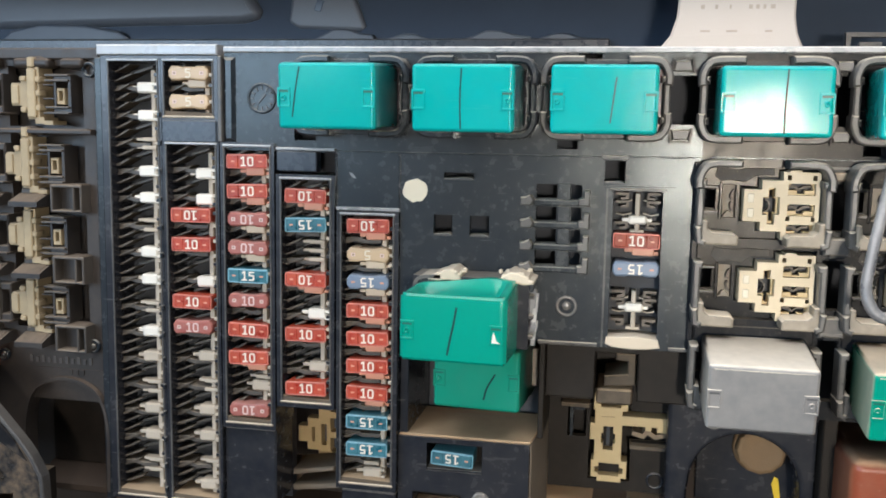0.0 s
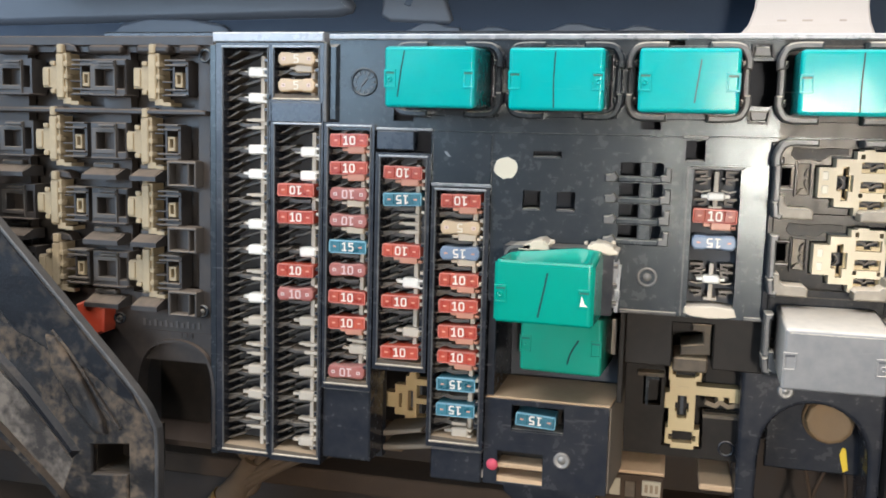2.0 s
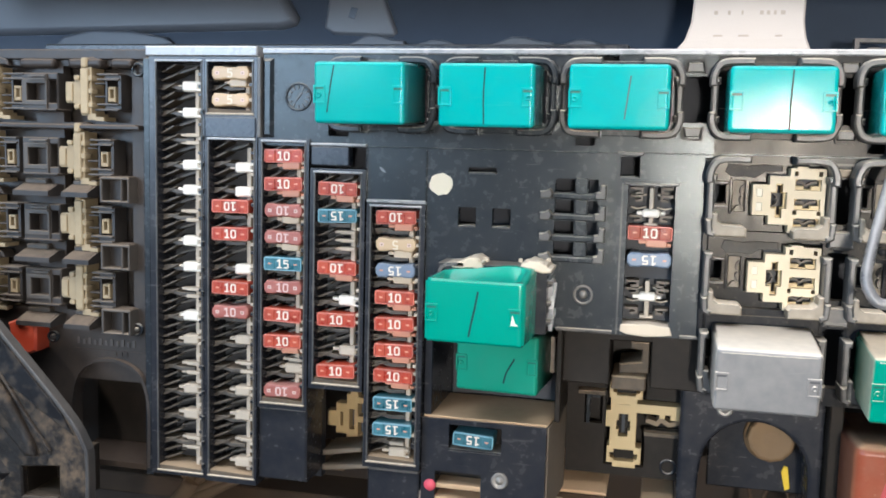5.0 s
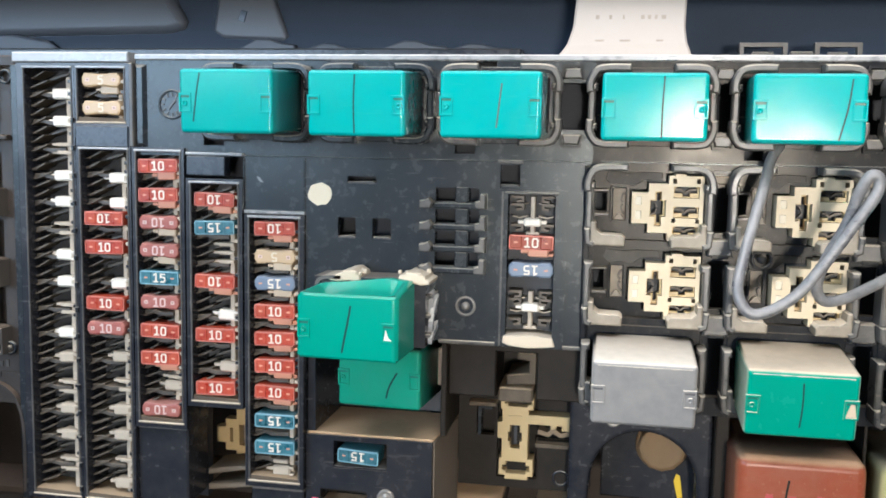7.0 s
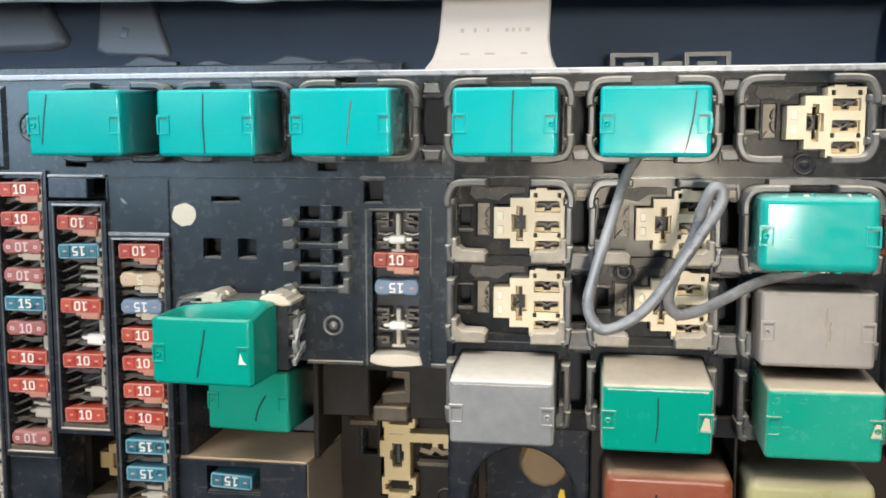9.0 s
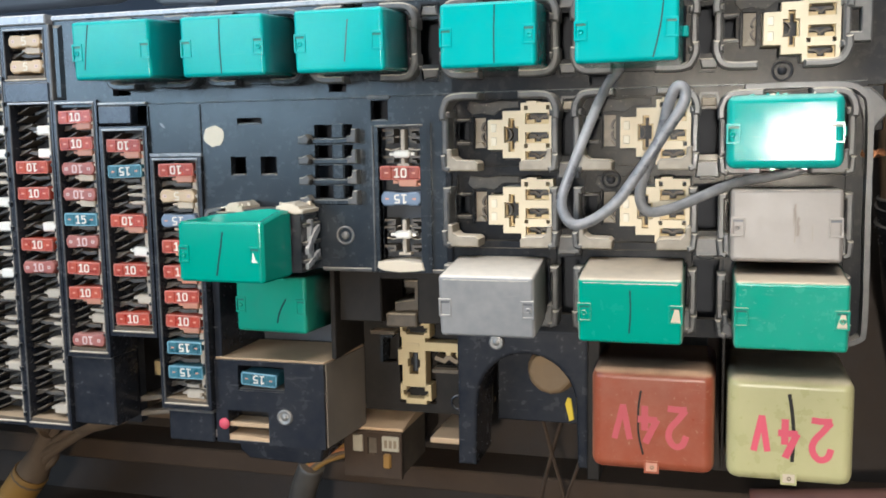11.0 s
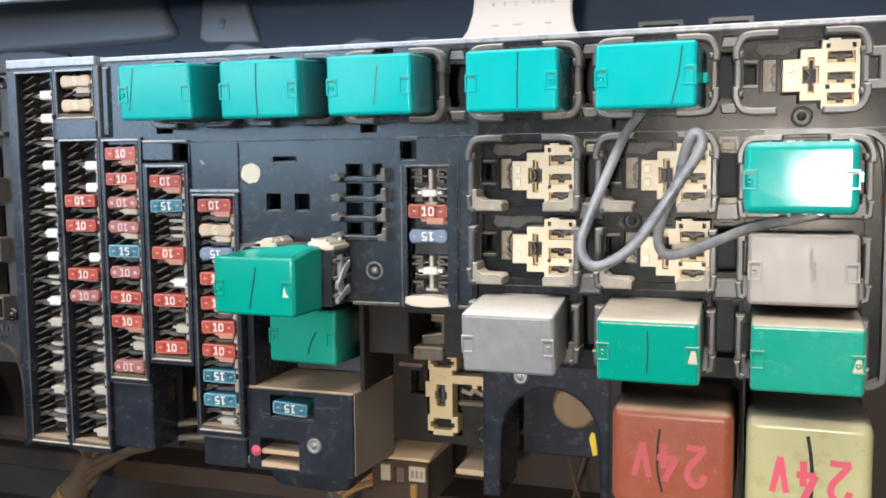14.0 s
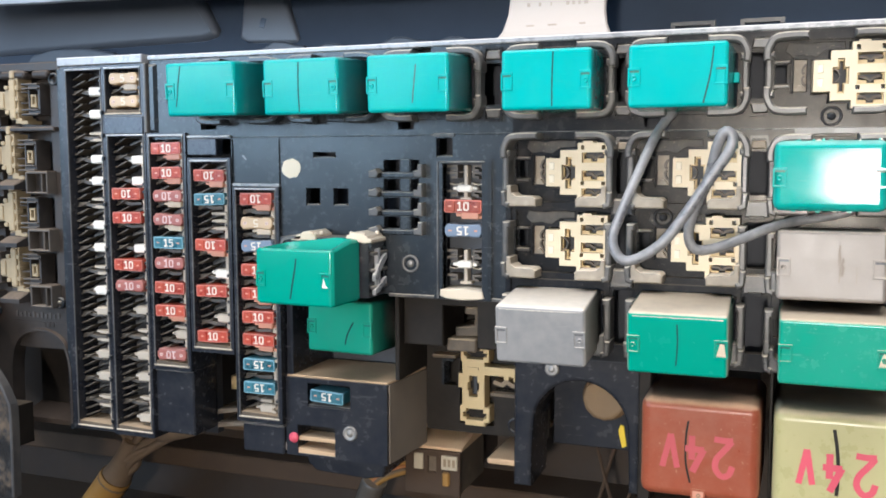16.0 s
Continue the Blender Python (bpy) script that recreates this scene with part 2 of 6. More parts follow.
# darker copies of the cover colours, painting the shade in latch slots
M_GREENDK = mat("shadow_green_plastic", (0.0, 0.12, 0.085), 0.4, var=0.1, grain=0)
M_GREYDK = mat("shadow_grey_plastic", (0.10, 0.10, 0.105), 0.5, var=0.1, grain=0)
M_PALEDUST = mat("pale_dust_cake", (0.58, 0.49, 0.37), 0.85, var=0.3, dust=0.9, cover=0.4, grain=0.6, dust_colour=(0.72, 0.62, 0.48))
M_CLIPD = mat("dust_stained_plastic", (0.46, 0.40, 0.32), 0.6, var=0.15, dust=0.7, cover=0.5, dust_colour=(0.36, 0.29, 0.21))
M_STAMP = mat("stamped_steel", (0.34, 0.29, 0.24), 0.6, var=0.15)
M_TAG = mat("dirty_tag_card", (0.40, 0.34, 0.24), 0.7, var=0.2, cover=0.3)
M_SLOT = mat("brown_slot_dirt", (0.24, 0.17, 0.10), 0.6, cover=0.3, var=0.3, dust_colour=(0.30, 0.22, 0.14))
M_TRAY = mat("dusty_tray_plastic", (0.19, 0.160, 0.120), 0.45, dust=1.0, cover=0.45, var=0.2, grain=0.2, dust_colour=(0.82, 0.69, 0.52))
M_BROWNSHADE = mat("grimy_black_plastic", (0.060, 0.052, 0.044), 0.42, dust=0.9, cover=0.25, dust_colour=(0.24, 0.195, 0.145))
M_LEAF = mat("grimy_contact_leaf", (0.075, 0.063, 0.050), 0.42, metal=0.2, dust=0.7, cover=0.35, var=0.3, dust_colour=(0.24, 0.19, 0.135))
M_PENFAINT = mat("faded_ink", (0.045, 0.11, 0.10), 0.5, var=0.4, grain=0)
M_GREENWORN = mat("scuffed_green_plastic", (0.0, 0.32, 0.27), 0.14, dust=0.5, var=0.16, grain=0.05, dust_colour=(0.55, 0.70, 0.60), spec=0.20, warp=0.0006, scratch=0.08, side=0.3, cover=0.05)
# dusty plastics, also lightened to imitate haze over the connector field
M_LEFT = mat("dusty_hazed_plastic", (0.030, 0.026, 0.024), 0.36, dust=1.0, cover=0.40, var=0.2, dust_colour=(0.135, 0.100, 0.074), grain=0.15, warp=0.0005, specks=0.2, spec=0.4)
M_LEFTD = mat("dark_socket_plastic", (0.030, 0.028, 0.028), 0.34, dust=1.0, cover=0.35, var=0.25, dust_colour=(0.15, 0.115, 0.085), grain=0.15, warp=0.0005, spec=0.4)
M_LEFTRIM = mat("rubbed_socket_rim", (0.056, 0.051, 0.047), 0.42, dust=1.0, cover=0.4, var=0.3, dust_colour=(0.22, 0.172, 0.125), grain=0.15)
M_BLANK = mat("smooth_blank_plastic", (0.014, 0.021, 0.034), 0.26, var=0.2, grain=0.0, cover=0.1, dust=0.6, spec=0.5, scratch=0.12, dust_colour=(0.25, 0.24, 0.22))
# tones of the dashboard reflections that are built as shapes
M_DASHSOFT = mat("smooth_dark_panel", (0.100, 0.115, 0.140), 0.38, var=0.10, grain=0.0)
M_HUMP = mat("clip_reflection_dark", (0.085, 0.100, 0.125), 0.45, var=0.15, grain=0.0, dust=0.4, dust_colour=(0.20, 0.21, 0.225))
M_HOSE = mat("dull_red_rubber", (0.11, 0.032, 0.020), 0.6, var=0.3, cover=0.3, dust=0.5, dust_colour=(0.14, 0.09, 0.06))
M_BAND = mat("pale_grey_paint", (0.26, 0.29, 0.33), 0.4, var=0.12, grain=0.1, cover=0.1, dust=0.3)
M_BAY = mat("grimy_bay_plastic", (0.016, 0.0135, 0.0115), 0.45, dust=1.0, cover=0.2, var=0.2, grain=0.06, dust_colour=(0.09, 0.070, 0.050), spec=0.15)
M_TEE = mat("yellowed_cream_plastic", (0.54, 0.40, 0.20), 0.42, dust=0.4, var=0.12, cover=0.2, grain=0.05, dust_colour=(0.42, 0.31, 0.18))
M_LIPPALE = mat("pale_edge_lip", (0.60, 0.55, 0.45), 0.85, var=0.25, grain=0.4, cover=0.3, dust_colour=(0.45, 0.40, 0.31))
M_PINKTAN = mat("pink_tan_plastic", (0.60, 0.28, 0.18), 0.4, dust=0.4, var=0.15, grain=0.05, dust_colour=(0.6, 0.42, 0.3))
M_CREAMTAN = mat("cream_tan_plastic", (0.58, 0.47, 0.34), 0.42, dust=0.4, var=0.15, grain=0.05)
M_MUD = mat("dried_mud", (0.030, 0.022, 0.016), 0.65, cover=2.2, bare=1.05, var=0.4, grain=0.9, specks=0.6, warp=0.002, scale=1.0, dust_colour=(0.21, 0.170, 0.132))
M_RIM = mat("worn_black_steel", (0.010, 0.010, 0.012), 0.34, cover=1.8, bare=1.30, dust=0.5, var=0.2, grain=0.4, dust_colour=(0.105, 0.080, 0.056), scratch=0.2, warp=0.002, spec=0.28)
M_RIMWORN = mat("rubbed_steel_rim", (0.045, 0.045, 0.047), 0.32, cover=0.4, dust=0.6, var=0.3, grain=0.4, scratch=0.6, dust_colour=(0.20, 0.175, 0.145), warp=0.001)
M_LEDGEDUST = mat("ledge_dust", (0.105, 0.079, 0.056), 0.85, cover=0.9, var=0.35, grain=0.4, dust_colour=(0.24, 0.175, 0.12), scale=1.5)
M_LOOM = mat("dusty_wire_loom", (0.115, 0.074, 0.043), 0.75, cover=0.4, dust=0.6, var=0.3, dust_colour=(0.26, 0.172, 0.098))

# ---- shape helpers, in millimetres: x right, y away from the viewer, z up ----


def box(bm, x0, x1, y0, y1, z0, z1, bevel=0.0, seg=1):
    vs = [bm.verts.new((x, y, z)) for x in (x0, x1) for y in (y0, y1) for z in (z0, z1)]
    fs = [bm.faces.new([vs[i] for i in q]) for q in ((0, 1, 3, 2), (4, 6, 7, 5), (0, 4, 5, 1), (2, 3, 7, 6), (0, 2, 6, 4), (1, 5, 7, 3))]
    if bevel:
        es = {e for f in fs for e in f.edges}
        bmesh.ops.bevel(bm, geom=list(es), offset=bevel, segments=seg, profile=0.5, affect="EDGES")
    return bm


def prism(bm, pts, y0, y1, bevel=0.0, seg=1):
    """A polygon of (x, z) drawn out from y0 (front) to y1."""
    a = [bm.verts.new((x, y0, z)) for x, z in pts]
    b = [bm.verts.new((x, y1, z)) for x, z in pts]
    front = bm.faces.new(a)
    fs = [front, bm.faces.new(b[::-1])]
    k = len(pts)
    for i in range(k):
        fs.append(bm.faces.new((a[i], b[i], b[(i + 1) % k], a[(i + 1) % k])))
    bmesh.ops.recalc_face_normals(bm, faces=fs)
    if bevel:
        bmesh.ops.bevel(bm, geom=list(front.edges), offset=bevel, segments=seg, profile=0.5, affect="EDGES")
    return bm


def cells(bm, keep, cut, y0, y1, bevel=0.0):
    """A plate of the rectangles in keep (x0, x1, z0, z1) less those in cut, y0 to y1 thick, with real openings."""
    xs = sorted({v for r in keep + cut for v in r[:2]})
    zs = sorted({v for r in keep + cut for v in r[2:]})

    def solid(i, j):
        if not (0 <= i < len(xs) - 1 and 0 <= j < len(zs) - 1):
            return False
        x, z = (xs[i] + xs[i + 1]) / 2, (zs[j] + zs[j + 1]) / 2
        inside = lambda r: r[0] < x < r[1] and r[2] < z < r[3]
        return any(inside(r) for r in keep) and not any(inside(r) for r in cut)

    memo = {}

    def v(i, j, y):
        if (i, j, y) not in memo:
            memo[i, j, y] = bm.verts.new((xs[i], y, zs[j]))
        return memo[i, j, y]

    fs = []
    for i in range(len(xs) - 1):
        for j in range(len(zs) - 1):
            if not solid(i, j):
                continue
            fs.append(bm.faces.new((v(i, j, y0), v(i + 1, j, y0), v(i + 1, j + 1, y0), v(i, j + 1, y0))))
            fs.append(bm.faces.new((v(i, j, y1), v(i, j + 1, y1), v(i + 1, j + 1, y1), v(i + 1, j, y1))))
            for di, dj, p, q in ((-1, 0, (i, j + 1), (i, j)), (1, 0, (i + 1, j), (i + 1, j + 1)), (0, -1, (i, j), (i + 1, j)), (0, 1, (i + 1, j + 1), (i, j + 1))):
                if not solid(i + di, j + dj):
                    fs.append(bm.faces.new((v(*p, y0), v(*p, y1), v(*q, y1), v(*q, y0))))
    bmesh.ops.recalc_face_normals(bm, faces=fs)
    if bevel:
        bmesh.ops.dissolve_limit(bm, angle_limit=0.02, verts=bm.verts[:], edges=bm.edges[:])
        es = [e for e in bm.edges if len(e.link_faces) == 2 and e.calc_face_angle() > 0.5 and all(abs(w.co.y - y0) < 1e-4 for w in e.verts)]
        bmesh.ops.bevel(bm, geom=es, offset=bevel, segments=1, affect="EDGES", clamp_overlap=True)
    return bm


def lathe(bm, prof, cx, cz, seg=20):
    """Rings of (radius, y) round an axis along y."""
    rings = []
    for r, y in prof:
        if r <= 0:
            rings.append([bm.verts.new((cx, y, cz))])
        else:
            rings.append([bm.verts.new((cx + r * math.cos(2 * math.pi * i / seg), y, cz + r * math.sin(2 * math.pi * i / seg))) for i in range(seg)])
    fs = []
    for a, b in zip(rings, rings[1:]):
        for i in range(seg):
            j = (i + 1) % seg
            q = [a[i % len(a)], a[j % len(a)], b[j % len(b)], b[i % len(b)]]
            u = list(dict.fromkeys(q))
            if len(u) > 2:
                fs.append(bm.faces.new(u))
    bmesh.ops.recalc_face_normals(bm, faces=fs)
    return bm


def smooth_path(pts, n=6):
    out = []
    P = [Vector(p) for p in pts]
    for i in range(len(P) - 1):
        a, b, c, d = P[max(i - 1, 0)], P[i], P[i + 1], P[min(i + 2, len(P) - 1)]
        for k in range(n):
            t = k / n
            out.append(0.5 * ((2 * b) + (c - a) * t + (2 * a - 5 * b + 4 * c - d) * t * t + (3 * b - a - 3 * c + d) * t ** 3))
    return out + [P[-1]]


def tube(bm, pts, r, seg=10, n=6):
    path = smooth_path(pts, n)
    rings, ref = [], Vector((0.13, 1, 0.21)).normalized()
    for i, p in enumerate(path):
        d = (path[min(i + 1, len(path) - 1)] - path[max(i - 1, 0)]).normalized()
        u = d.cross(ref).normalized()
        w = d.cross(u)
        rr = r[0] + (r[1] - r[0]) * i / (len(path) - 1) if isinstance(r, tuple) else r
        rings.append([bm.verts.new(p + rr * (math.cos(2 * math.pi * k / seg) * u + math.sin(2 * math.pi * k / seg) * w)) for k in range(seg)])
    for a, b in zip(rings, rings[1:]):
        for k in range(seg):
            f = bm.faces.new((a[k], a[(k + 1) % seg], b[(k + 1) % seg], b[k]))
            f.smooth = True
    bm.faces.new(rings[0])
    bm.faces.new(rings[-1][::-1])
    bmesh.ops.recalc_face_normals(bm, faces=bm.faces[:])
    return bm


def band(bm, pts, width, y0, y1, n=5, bevel=0.0):
    """A bar of even width that follows (x, z) points, y0 to y1 deep."""
    path = [Vector((p[0], p[2])) for p in smooth_path([(x, 0, z) for x, z in pts], n)]
    lft, rgt = [], []
    for i, p in enumerate(path):
        d = (path[min(i + 1, len(path) - 1)] - path[max(i - 1, 0)]).normalized()
        s = Vector((-d.y, d.x)) * width / 2
        lft.append(p + s)
        rgt.append(p - s)
    return prism(bm, [tuple(p) for p in lft + rgt[::-1]], y0, y1, bevel)


def bar_line(bm, pts, width, y0, y1, bevel=0.0):
    """As band, with straight runs and mitred corners."""
    P = [Vector(p) for p in pts]
    lft, rgt = [], []
    for i, p in enumerate(P):
        a = (p - P[i - 1]).normalized() if i else None
        b = (P[i + 1] - p).normalized() if i < len(P) - 1 else None
        d = ((a or b) + (b or a)).normalized()
        s = Vector((-d.y, d.x))
        h = width / 2 / max(0.35, s.dot(Vector((-(a or b).y, (a or b).x))))
        lft.append(p + s * h)
        rgt.append(p - s * h)
    return prism(bm, [tuple(p) for p in lft + rgt[::-1]], y0, y1, bevel)


def to_mesh(bm, name, material, soft=False):
    for v in bm.verts:
        v.co *= 0.001
    me = bpy.data.meshes.new(name)
    if soft:
        for f in bm.faces:
            f.smooth = True
    bm.to_mesh(me)
    bm.free()
    me.materials.append(material)
    return me


def part(name, bm, material, parent, label="", at=None, turn=None, soft=False):
    """One mesh object (from a bmesh in millimetres, or a ready mesh) under a thing or a part."""
    me = bm if isinstance(bm, bpy.types.Mesh) else to_mesh(bm, name, material, soft)
    ob = new(name, me)
    ob.parent = parent
    if at:
        ob.location = [c * 0.001 for c in at]
    if turn:
        ob.rotation_euler = [radians(c) for c in turn]
    if label:
        tagged(ob, label)
    return ob


def moulded(ob):
    """Soft round edges with flat faces between them."""
    for f in ob.data.polygons:
        f.use_smooth = True
    m = ob.modifiers.new("even_normals", "WEIGHTED_NORMAL")
    m.weight, m.keep_sharp = 60, False
    return ob


def thing(name, at, label, category, group="", kind="", turn=None):
    ob = new(name)
    ob.empty_display_size = 0.01
    ob.location = [c * 0.001 for c in at]
    if turn:
        ob.rotation_euler = [radians(c) for c in turn]
    return tagged(ob, label, category, group, kind)


def solid_thing(name, bm, material, label, category, group="", kind="", soft=False):
    return tagged(new(name, to_mesh(bm, name, material, soft)), label, category, group, kind)


def B():
    return bmesh.new()


FIGURES = {"1": [([(-1.1, 1.2), (-0.1, 1.9), (0.2, 1.9), (0.2, -1.8)], 0.72), ([(-1.2, -1.85), (1.3, -1.85)], 0.66)],
           "0": [([(0, 1.8), (0.75, 1.8), (1.1, 1.3), (1.1, -1.3), (0.75, -1.8), (-0.75, -1.8), (-1.1, -1.3), (-1.1, 1.3), (-0.75, 1.8), (-0.02, 1.8)], 0.68)],
           "5": [([(1.2, 1.8), (-0.95, 1.8), (-0.95, 0.35), (0.6, 0.35), (1.05, -0.1), (1.05, -1.3), (0.6, -1.8), (-1.15, -1.8)], 0.68)]}


def block_number(text, material):
    """Square moulded figures facing -y, centred on the origin."""
    bm = B()
    for k, ch in enumerate(text):
        for line, width in FIGURES[ch]:
            n_ = len(bm.verts)
            bar_line(bm, line, width, -0.12, 0.25)
            bm.verts.ensure_lookup_table()
            for v in bm.verts[n_:]:
                v.co.x += (k - (len(text) - 1) / 2) * 3.5
    return to_mesh(bm, "number", material)


# ---- the cab round the panel, unseen; its pale walls bounce fill light ----


def wall(name, keep, cut, y0, y1, material, m=None):
    bm = cells(B(), keep, cut, y0, y1)
    if m is not None:
        bm.transform(m)
    return solid_thing(name, bm, material, "unseen cab wall, pale to bounce light", "wall", kind="structure")


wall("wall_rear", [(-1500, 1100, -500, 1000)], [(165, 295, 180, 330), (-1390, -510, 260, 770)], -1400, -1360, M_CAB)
wall("wall_left", [(-1360, 240, -500, 1000)], [], -1540, -1500, M_CAB, Matrix(((0, 1, 0, 0), (1, 0, 0, 0), (0, 0, 1, 0), (0, 0, 0, 1))))
wall("wall_right", [(-1360, 240, -500, 1000)], [], 1100, 1140, M_CAB, Matrix(((0, 1, 0, 0), (1, 0, 0, 0), (0, 0, 1, 0), (0, 0, 0, 1))))
# unseen floor; its paler tone is there to bounce light upward
tagged(solid_thing("floor", box(B(), -1500, 1100, -1360, 240, -540, -500), M_FLOOR, "unseen cab floor, toned to bounce light upward", "floor", kind="structure"))
# unseen ceiling; the opening is added to let the overhead light in
ceil_bm = cells(B(), [(-1500, 1100, -1360, 240)], [(-650, 450, -730, -110)], 1000, 1040)
ceil_bm.transform(Matrix(((1, 0, 0, 0), (0, 0, 1, 0), (0, 1, 0, 0), (0, 0, 0, 1))))
solid_thing("ceiling", ceil_bm, M_CAB, "unseen grey cab ceiling with an added light opening", "ceiling", kind="structure")
solid_thing("wall_back", box(B(), -1500, 1100, 118, 160, -500, 308.5), M_BACK, "dark dusty bulkhead behind the fuse panel", "wall", kind="structure")
ledge = cells(B(), [(-1000, 1100, -14, 8)], [], 62, 118, 1.0)
solid_thing("trim", ledge, M_DIRT, "dusty bulkhead ledge under the panel", "ledge", kind="structure")
solid_thing("trim_beam", cells(B(), [(-1000, 1100, 44, 57)], [], 84, 118, 1.0), M_DIRT, "dust-caked steel beam behind the wiring", "beam", kind="structure")

# upper dashboard: a dark glossy sheet, reflections in it built as shapes, the pale strap
bm = B()
prism(bm, [(104, 312), (107, 309), (240, 309), (240, 1000), (233, 1000)], -1500, 1100, 0)
bm.transform(Matrix(((0, 1, 0, 0), (1, 0, 0, 0), (0, 0, 1, 0), (0, 0, 0, 1))))
bmesh.ops.recalc_face_normals(bm, faces=bm.faces[:])
dash = thing("dashboard", (0, 0, 0), "glossy blue-black dashboard above the fuse panel", "dashboard")
part("sheet", bm, M_DASH, dash)
bm = prism(B(), [(-900, 392), (-212, 392), (-197, 362), (-187, 347), (-182.5, 340), (-184, 335.5), (-193, 333), (-420, 329), (-900, 327)], 103.5, 122, 5.0, 5)
moulded(part("moulding", bm, M_DASHSOFT, dash, "soft grey reflection built as a rounded shape"))
bm = prism(B(), [(-160, 392), (-162, 362), (-166, 334), (-160, 330), (-124, 328.5), (-121, 331), (-129, 350), (-140, 392)], 105.5, 124, 2.5, 4)
plate_ = moulded(part("cover_plate", bm, M_DASHSOFT, dash, "grey reflection built as a flat shape"))
part("socket_hole", prism(B(), [(-151, 340), (-147, 339), (-145, 345), (-149, 346)], 105.2, 108, 0.3), M_DASH, plate_)
rag = random.Random(9)
edge_pts = [(x, 347.6 - 0.0175 * (x + 180) + 0.25 * rag.uniform(-1, 1) - (2.2 * rag.random() if -70 < x < -10 else 0)) for x in range(-420, 400, 10)]
part("upper_band", prism(B(), edge_pts + [(400, 430), (-420, 430)], 22, 27, 0.5), M_BAND, dash, "pale grey band with a ragged lower edge")
part("band_stay", box(B(), -420, 400, 27, 128, 400, 430), M_BAND, dash)
strap = thing("metal_strap", (0, 0, 0), "pale painted steel strap flaring out behind the panel top", "strap")
pts = [(30, 309), (35.5, 313), (39.5, 318), (42, 326), (43.5, 345), (45.2, 372), (91.6, 372), (92, 345), (91.5, 326), (92.5, 319), (94.5, 314), (99, 309)]
bm = prism(B(), pts, 28, 31, 0.8)
for v in bm.verts:
    v.co.y += max(0, v.co.z - 316) * 0.14
part("sheet", bm, M_STRAP, strap)
for x0, x1 in ((52, 53.6), (58, 59.2), (64, 64.8), (72, 73.6), (75, 76.4), (78, 79.2), (81, 83)):
    part("stamped_mark", box(B(), x0, x1, 29.75, 31.0, 329.4, 331.2), M_STAMP, strap)
for x0, x1 in ((52, 56), (63, 67.5), (79, 82)):
    part("stamped_mark", box(B(), x0, x1, 28.3, 29.5, 319.4, 320.2), M_STAMP, strap)
part("foot", box(B(), 30, 99, 31, 106, 309.5, 312), M_STRAP, strap)

# ---- the fuse panel: one black housing with its fixed parts ----
panel = thing("fuse_panel", (0, 118, 184), "dusty black moulded truck fuse and relay panel", "fuse panel", turn=None)
panel.location = (0, 0, 0)


def ppart(name, bm, material, label="", parent=None, **kw):
    return part(name, bm, material, parent or panel, label, **kw)


# middle plate with its openings
keep = [(-157, 234, 264.5, 308), (-104, 53.5, 240, 264.5), (-74.5, 53.5, 184.5, 240), (53.5, 227, 158, 264.5)]
cut = [(-123.8, -113.6, 269.5, 275), (-6.4, 2.5, 268, 273.6), (2, 11.4, 303.5, 308), (14.1, 22.7, 254, 263.6), (-55, -41.6, 253.7, 257), (-59.3, -50.9, 229, 238.3), (-43.2, -34.6, 229, 238.3),
       (102.8, 111.6, 237, 256.2), (102.8, 111.6, 204.5, 225), (102.8, 111.6, 166, 192), (160.2, 171.2, 237, 256.2), (160.2, 171.2, 204.5, 225), (160.2, 171.2, 166, 192),
       (37, 52, 279, 299), (102, 111.5, 279, 299), (161, 170, 279, 299), (115.5, 123.5, 267.5, 272.6), (-112, -104.2, 255.3, 264.5),
       (-66, -16, 184.5, 212), (18, 38.5, 186.5, 251)]
WELLS = [(cx, cz) for cx in (77.5, 136) for cz in (248, 214.3)] + [(193.5, 289)]
cut += [(cx - 22.4, cx + 23.4, cz - 15.4, cz + 14.6) for cx, cz in WELLS]
for k in range(4):
    z = 253 - 9.6 * k
    cut += [(-14.5, -5.5, z - 6.2, z), (0.5, 5.0, z - 6.2, z)]
def clipped(rects, lo, hi):
    return [(max(a, lo), min(b, hi), c, d) for a, b, c, d in rects if max(a, lo) < min(b, hi)]


ppart("base_plate", cells(B(), clipped(keep, -400, 53.5), clipped(cut, -400, 53.5), 0, 5, 0.35), M_PLATE)
ppart("base_plate", cells(B(), clipped(keep, 53.5, 400), clipped(cut, 53.5, 400), 0, 5, 0.35), M_SOCKET, "dusty brown-grey plate under the relays")
ppart("backing", cells(B(), [(-430, 228, 92, 309)], [(-12, 56.5, 90, 184), (-134, -103, 92, 149), (53.5, 118, 92, 152), (118, 228, 92, 158), (-75, -9, 92, 212), (-262, -220, 92, 152), (-430, -262, 92, 152)], 24, 30), M_GAP, "black inner backing")
for x, z in ((-200, 105), (-145, 280), (10, 280), (140, 290), (215, 170), (-300, 200), (-90, 120)):
    ppart("mounting_post", box(B(), x - 5, x + 5, 30, 118, z - 5, z + 5, 0.6), M_BLACK)
bm = box(B(), -157, 234, -1.6, 24, 308, 310.6, 0.5)
ppart("top_rail", bm, M_EDGE, "worn pale top edge")
for x0, x1, z in ((-104, 12.5, 265.0), (24, 53.5, 265.4), (57, 227, 265.8)):
    ppart("seam_ridge", box(B(), x0, x1, -0.7, 1, z - 0.35, z + 0.35, 0.2), M_PLATE)
ppart("edge_strip", box(B(), 12.6, 24, -1.0, 1, 264.2, 265.8, 0.3), M_RAIL)
for x in (-104, -75):
    ppart("edge_strip", box(B(), x - 0.4, x + 0.5, -0.8, 1, 240, 264, 0.25), M_PLATE)
